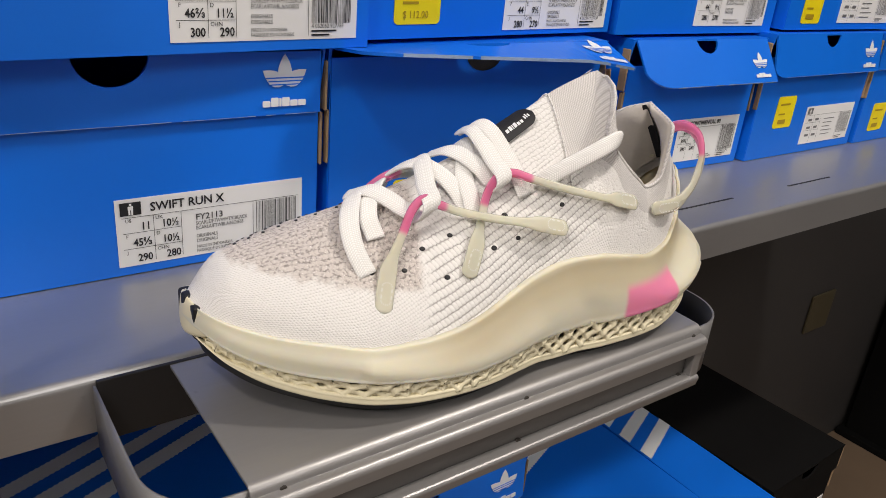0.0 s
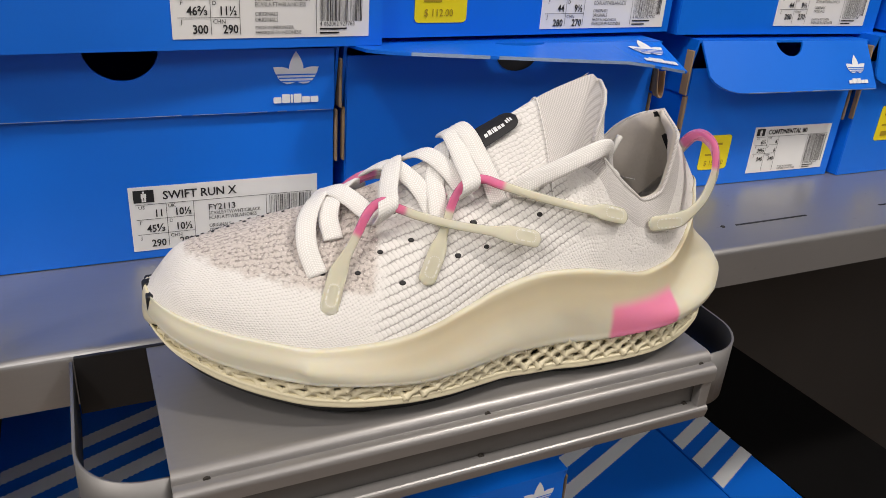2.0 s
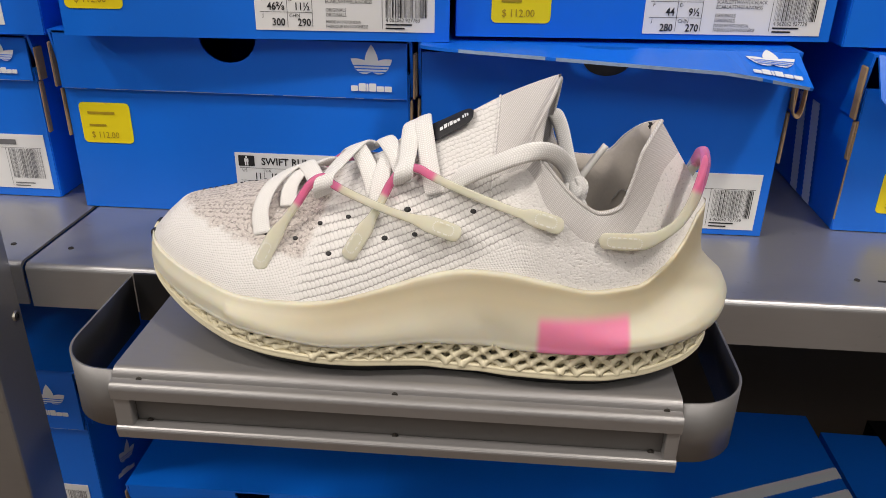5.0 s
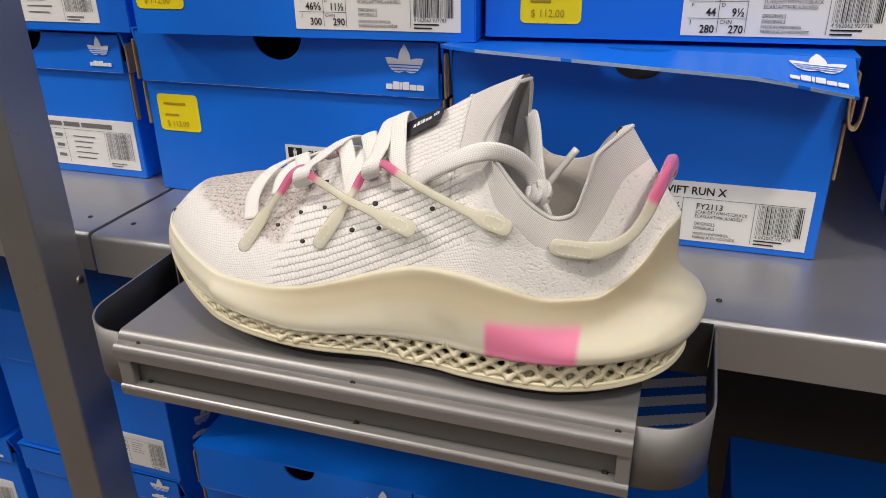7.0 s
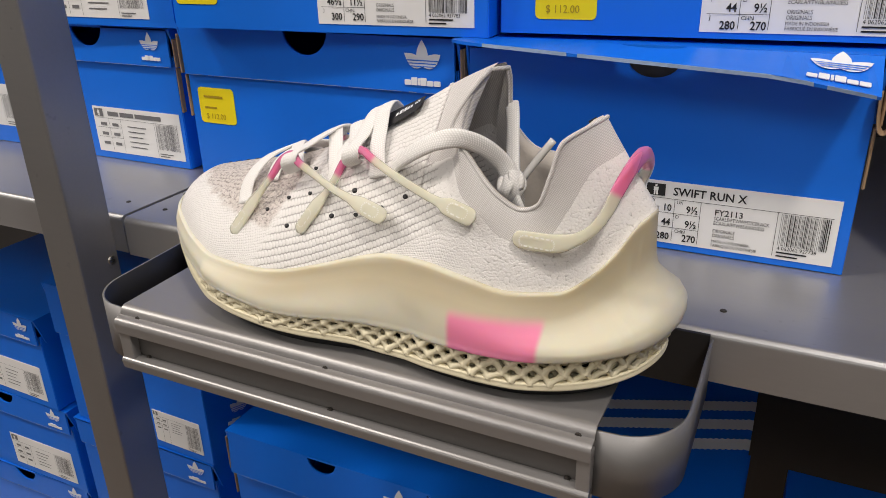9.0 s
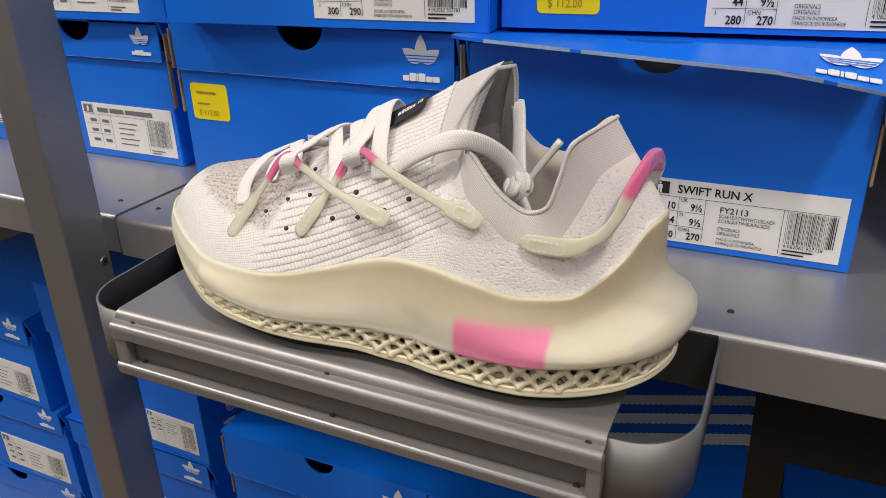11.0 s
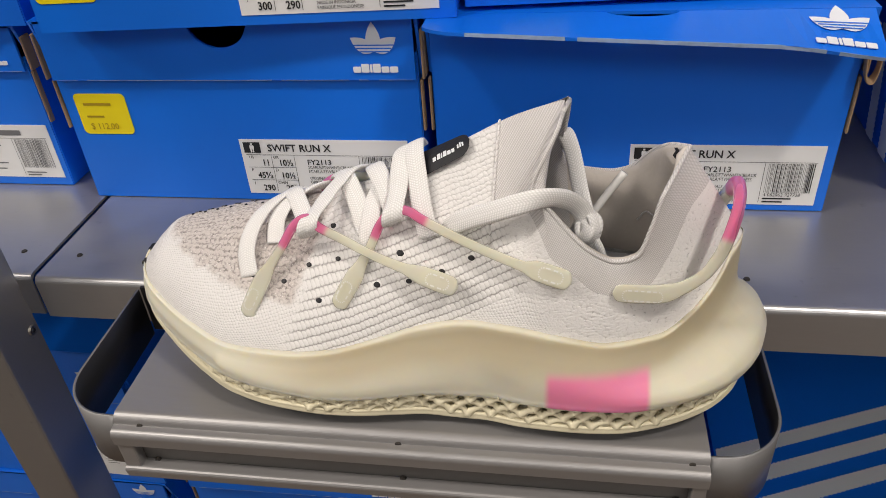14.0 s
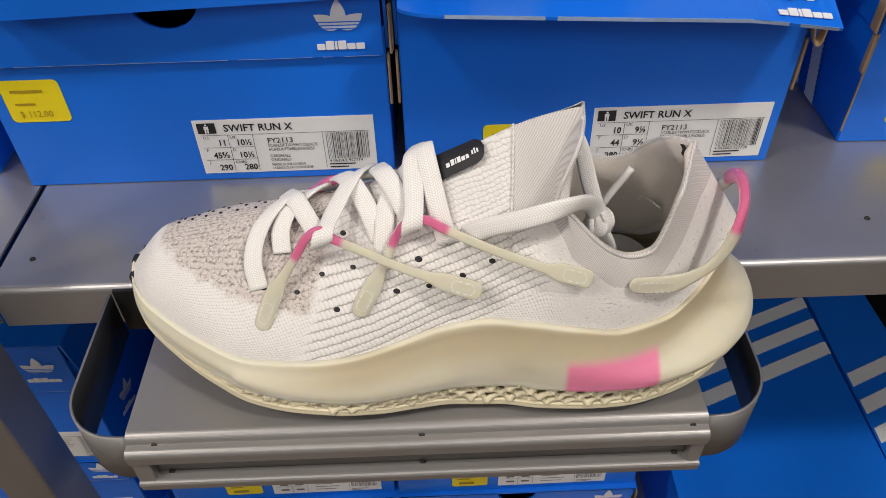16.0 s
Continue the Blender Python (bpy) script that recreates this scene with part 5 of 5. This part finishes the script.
strap([(-0.0235, 0.0205, 1.2560), (-0.0155, 0.0265, 1.2685), (-0.0090, 0.0330, 1.2790), (-0.0042, 0.0362, 1.2885), (0.0020, 0.0368, 1.2955), (0.0088, 0.0345, 1.2965), (0.0153, 0.0312, 1.2945), (0.0300, 0.0255, 1.2900), (0.0500, 0.0188, 1.2850), (0.0610, 0.0156, 1.2830), (0.0745, 0.0136, 1.2796)],
      (-0.0072, 0.0345, 1.283), (0.0165, 0.031, 1.294), "strap_rear", [0.0078, 0.0082, 0.0080, 0.0048] + [0.0040] * 13 + [0.0044, 0.0078, 0.0082, 0.0078], THK, ((True, 0.0014), (False, 0.0014)))


def heel_normal(f):
    return Vector((-0.05, -0.95, 0.25)).lerp(Vector((0.9, -0.2, 0.3)), min(1, max(0, (f - 0.4) / 0.2)))


HEEL_PTS = [(0.0905, 0.0162, 1.2732), (0.1000, 0.0162, 1.2730), (0.1095, 0.0165, 1.2735), (0.1170, 0.0176, 1.2762), (0.1236, 0.0184, 1.2815), (0.1283, 0.0200, 1.2892), (0.1310, 0.0220, 1.2967), (0.1341, 0.0285, 1.3042), (0.1358, 0.0375, 1.3072), (0.1363, 0.0455, 1.3058), (0.1361, 0.0518, 1.2995), (0.1338, 0.0545, 1.2925), (0.1312, 0.0560, 1.2850)]
hp = catmull(HEEL_PTS, 130)
hm = strap_material("strap_heel", (run_at(hp, (0.1308, 0.0216, 1.2955)), run_at(hp, (0.1361, 0.0515, 1.3000))))
heel_strap, hpath, _ = band("heel_loop", HEEL_PTS, [0.0072, 0.0080, 0.0078, 0.0054, 0.0046, 0.0048, 0.0054] + [0.0060] * 5 + [0.0054], [0.0018, 0.0022, 0.0022, 0.0022, 0.0024, 0.0028, 0.0036, 0.0044] + [0.0050] * 4, heel_normal, hm, "frosted cream heel pull loop, pink at its bend", 130, 0.0032)
stitches(heel_strap, hpath, True, (0.0150, 0.0042), 0.0015, SIDE)
# the far side's strap, pink where it rises over the throat
far = catmull([(-0.058, 0.093, 1.262), (-0.046, 0.084, 1.274), (-0.037, 0.0775, 1.2845), (-0.028, 0.076, 1.288), (-0.012, 0.083, 1.284), (0.010, 0.088, 1.278)], 60)
band("far_strap", [tuple(p) for p in far[::8]], [0.0058] * 4, [0.0042] * 4, (-0.1, 0.8, 0.6), strap_material("strap_far", (0.012, 0.045)), "frosted cream strap, pink at its bend", 60)

# laces
LACES = (
    ((-0.0668, 0.0345, 1.2600), (-0.0690, 0.0420, 1.2690), (-0.0672, 0.0510, 1.2765), (-0.0620, 0.0600, 1.2815), (-0.0540, 0.0700, 1.2830), (-0.0450, 0.0800, 1.2760), (-0.0420, 0.0880, 1.2680)),
    ((-0.0565, 0.0460, 1.2705), (-0.0565, 0.0540, 1.2785), (-0.0510, 0.0625, 1.2840), (-0.0410, 0.0720, 1.2855), (-0.0330, 0.0820, 1.2790)),
    ((-0.0560, 0.0740, 1.2815), (-0.0505, 0.0645, 1.2862), (-0.0462, 0.0570, 1.2850), (-0.0415, 0.0495, 1.2815), (-0.0380, 0.0440, 1.2800)),
    ((-0.0390, 0.0460, 1.2790), (-0.0375, 0.0400, 1.2800), (-0.0365, 0.0360, 1.2845), (-0.0350, 0.0375, 1.2890), (-0.0325, 0.0450, 1.2912), (-0.0275, 0.0555, 1.2955), (-0.0225, 0.0655, 1.2975), (-0.0180, 0.0780, 1.2920)),
    ((-0.0330, 0.0780, 1.2870), (-0.0285, 0.0695, 1.2940), (-0.0245, 0.0620, 1.2965), (-0.0195, 0.0540, 1.2935), (-0.0155, 0.0470, 1.2885), (-0.0122, 0.0410, 1.2805)),
    ((-0.0108, 0.0360, 1.2750), (-0.0102, 0.0410, 1.2850), (-0.0088, 0.0490, 1.2930), (-0.0030, 0.0570, 1.3000), (0.0030, 0.0680, 1.3025), (0.0080, 0.0800, 1.2960)),
    ((-0.0135, 0.0720, 1.2965), (-0.0105, 0.0620, 1.3015), (-0.0068, 0.0545, 1.3010), (-0.0025, 0.0470, 1.2970), (0.0010, 0.0410, 1.2915)),
    ((-0.0010, 0.0440, 1.2880), (0.0005, 0.0385, 1.2885), (0.0015, 0.0340, 1.2920), (0.0025, 0.0350, 1.2968), (0.0030, 0.0430, 1.3005), (0.0028, 0.0520, 1.3065), (0.0030, 0.0610, 1.3105), (0.0050, 0.0720, 1.3070)),
    ((0.0075, 0.0730, 1.3060), (0.0078, 0.0635, 1.3125), (0.0090, 0.0545, 1.3110), (0.0110, 0.0470, 1.3045), (0.0132, 0.0395, 1.2965), (0.0165, 0.0330, 1.2850)),
)
for pts in LACES:
    path = catmull(pts, 40)
    me = ribbon_mesh("lace", path, [Vector((1.0, 0.12, 0.42))] * 40, 0.0088, 0.0022)
    wear(link("lace", me, LACE, None, "white flat woven lace", True))
# the long end that loops over the collar to the knot
path = catmull([(0.0225, 0.0380, 1.2860), (0.0278, 0.0312, 1.2932), (0.0350, 0.0275, 1.2985), (0.0440, 0.0238, 1.3040), (0.0540, 0.0215, 1.3092), (0.0630, 0.0235, 1.3108), (0.0705, 0.0300, 1.3068), (0.0765, 0.0375, 1.2985), (0.0800, 0.0400, 1.2910)], 60)
wear(link("lace", ribbon_mesh("lace", path, [Vector((-0.15, 0.40, 0.90)).lerp(Vector((0.80, 0.15, 0.60)), i / 59) for i in range(60)], 0.0082, 0.0034), LACE, None, "white flat woven lace", True))
path = catmull([(0.0660, 0.0720, 1.3120), (0.0700, 0.0660, 1.3165), (0.0735, 0.0590, 1.3120), (0.0770, 0.0500, 1.3000), (0.0800, 0.0430, 1.2910)], 40)
wear(link("lace", ribbon_mesh("lace", path, [Vector((1.0, -0.3, 0.3))] * 40, 0.0070, 0.0032), LACE, None, "white flat woven lace", True))
for a0, tilt in ((0, 0.0), (70, 0.9), (130, -0.7)):
    m = Matrix.Translation((0.0803, 0.0400, 1.2875)) @ pose(0, 0, 0, 60 + a0 * 0.4, 20 + tilt * 40, a0)
    path = [m @ Vector((0.0044 * math.cos(t), 0.0058 * math.sin(t), 0.0018 * math.sin(2 * t + 0.6))) for t in (2 * math.pi * i / 29 for i in range(30))]
    wear(link("knot_turn", ribbon_mesh("knot", path, [m.to_3x3() @ Vector((0, 0, 1))] * 30, 0.0056, 0.0030), LACE, None, "white knotted lace", True))
path = catmull([(0.0805, 0.0395, 1.2860), (0.0840, 0.0380, 1.2800), (0.0862, 0.0385, 1.2740)], 16)
wear(link("lace_tail", ribbon_mesh("lace", path, [Vector((1.0, -0.6, 0.5))] * 16, 0.0068, 0.003), LACE, None, "white lace end", True))
AGLET = plain("clear_aglet", (0.72, 0.71, 0.68), 0.25, 0, 0.05, 200)
wear(link("aglet", tube_mesh("aglet", catmull([(0.0800, 0.0480, 1.2845), (0.0870, 0.0508, 1.2950), (0.0945, 0.0533, 1.3055)], 12), 0.0017, 10), AGLET, None, "clear plastic lace tip", True))

# punched holes: black discs stand for their shaded insides
for hx, hz in ((-0.0333, 1.2575), (-0.0385, 1.2668), (-0.0250, 1.2715), (0.0035, 1.2782), (0.0345, 1.2800), (0.0072, 1.2685), (-0.0050, 1.2655), (-0.0290, 1.2790), (-0.0640, 1.2600), (-0.0500, 1.2600), (0.0215, 1.2735)):
    p, nv = skin(hx, hz)
    bm = bmesh.new()
    bmesh.ops.create_cone(bm, cap_ends=True, segments=12, radius1=0.0017 * (0.8 + 0.4 * ((hx * 7919) % 1)), radius2=0.0008, depth=0.0012)
    bmesh.ops.transform(bm, matrix=Matrix.Translation(p + nv * 0.0001) @ nv.to_track_quat("Z", "Y").to_matrix().to_4x4() @ Matrix.Diagonal((1.2, 0.95, 1, 1)), verts=bm.verts[:])
    wear(part("eyelet", bm, INK, None, "black disc for a punched hole"))

# small perforations on the far side of the toe, black discs as well
for row in range(3):
    for c in range(7):
        i = N_ROUND - (30 + 5 * c + 2 * (row % 2))
        p = rays[i][RISE - 3 - 3 * row]
        a = rays[(i + 2) % N_ROUND][RISE - 3 - 3 * row] - rays[i - 2][RISE - 3 - 3 * row]
        nv = (a.cross(rays[i][RISE - 2 - 3 * row] - rays[i][RISE - 4 - 3 * row])).normalized()
        bm = bmesh.new()
        bmesh.ops.create_cone(bm, cap_ends=True, segments=8, radius1=0.0009, radius2=0.0007, depth=0.0008)
        bmesh.ops.transform(bm, matrix=Matrix.Translation(p) @ nv.to_track_quat("Z", "Y").to_matrix().to_4x4(), verts=bm.verts[:])
        wear(part("perforation", bm, INK))

# woven badge over the throat
B_LOW = (Vector((0.0100, 0.0505, 1.3010)), Vector((0.0345, 0.0490, 1.3160)))
B_TOP = (Vector((0.0095, 0.0605, 1.3078)), Vector((0.0322, 0.0600, 1.3192)))


def badge_point(s, v, off):
    """s along the shoe, v from the near edge up to the ridge."""
    q = B_LOW[0].lerp(B_LOW[1], s).lerp(B_TOP[0].lerp(B_TOP[1], s), v)
    return q + Vector((-0.40, -0.50, 0.77)) * (off + 0.0012 * math.sin(math.pi * v))


rows = []
for a in range(33):
    s = a / 32
    trim = 0.0 if s < 0.80 else 0.5 * (1 - math.sqrt(max(0, 1 - ((s - 0.80) / 0.20) ** 2)))
    rows.append([badge_point(s, trim + (1 - 2 * trim) * b / 8, 0.0012) for b in range(9)])
badge = wear(link("badge", grid_mesh("badge", rows), BADGE, None, "black woven badge with white marks", True))
for s0, s1, v0, v1 in ((0.34, 0.40, 0.22, 0.44), (0.42, 0.48, 0.22, 0.52), (0.495, 0.515, 0.22, 0.50), (0.53, 0.59, 0.22, 0.52), (0.605, 0.665, 0.22, 0.44), (0.68, 0.73, 0.22, 0.44), (0.78, 0.81, 0.30, 0.54), (0.825, 0.85, 0.30, 0.62), (0.865, 0.895, 0.30, 0.54)):
    bm = bmesh.new()
    bm.faces.new([bm.verts.new(badge_point(s, 0.30 + (v - 0.22) * 0.72, 0.0015)) for s, v in ((s0, v0), (s1, v0), (s1, v1), (s0, v1))])
    ob = part("woven_bar", bm, PRINT_WHITE)
    ob.parent = badge

# bindings: overlocked collar rim and the knit's raised edge beside the tongue
pts = [rays[i][RISE] for i in list(range(i_rim, N_ROUND - i_rim + 1)) + [i_rim]]
wear(link("rim_binding", tube_mesh("rim", pts, 0.00095, 8), SOCK, None, "overlocked collar edge", True))
for i in (i_flap, i_far):
    pts = [rays[i][k] + Vector((0, -0.0004 if i == i_flap else 0.0004, 0.0003)) for k in range(W_SOCK - 3, RISE + 1)]
    wear(link("knit_edge", tube_mesh("edge", pts, 0.0006, 8, 0.7), KNIT, None, "thick white knit edge", True))
# inner heel tab
rows = []
h0 = N_ROUND // 2
for i in range(h0 - 8, h0 + 9, 2):
    row = []
    for k in range(RISE - 2, 3, -1):
        q = rays[i][k]
        row.append(q + Vector((0.09 - q.x, MID_Y(0.09) - q.y, 0)).normalized() * 0.0048)
    rows.append(row)
wear(link("heel_tab", grid_mesh("heel_tab", rows), BADGE, None, "black woven inner heel tab", True))
# loose thread on the lining
wear(link("lining_thread", tube_mesh("lining_thread", catmull([(0.1030, 0.0690, 1.2728), (0.1060, 0.0665, 1.2790), (0.1090, 0.0620, 1.2795), (0.1115, 0.0565, 1.2800)], 16), 0.0004, 6), SOCK, None, "loose grey thread", True))
# insole
cap("insole", around(0.040, 0.112, 0.0235, lambda x: 1.2580), INSOLE, "insole", "grey footbed")
# toe bumper
for y0 in (0.0595, 0.0685, 0.0775):
    d = abs(y0 - 0.0665)
    x0 = TOE + 0.0006 + d * d * 14
    wear(part("toe_lug", box_bm(x0, x0 + 0.006, y0 - 0.0030, y0 + 0.0030, 1.2335 + d * 0.1, 1.2515 - d * 0.3, 0.0018, 3), RUBBER, None, "black rubber toe lug"))
pts = [Vector((TOE + 0.0012 + ((y - 0.0665) ** 2) * 18, y, 1.2425)) for y in [0.046 + 0.041 * i / 20 for i in range(21)]]
band("toe_guard", [tuple(p) for p in pts[::4]], [0.004, 0.012, 0.016, 0.012, 0.004], [0.0022] * 5, (-1, 0, 0.1), CREAM_HARD, "cream moulded toe guard", 30)
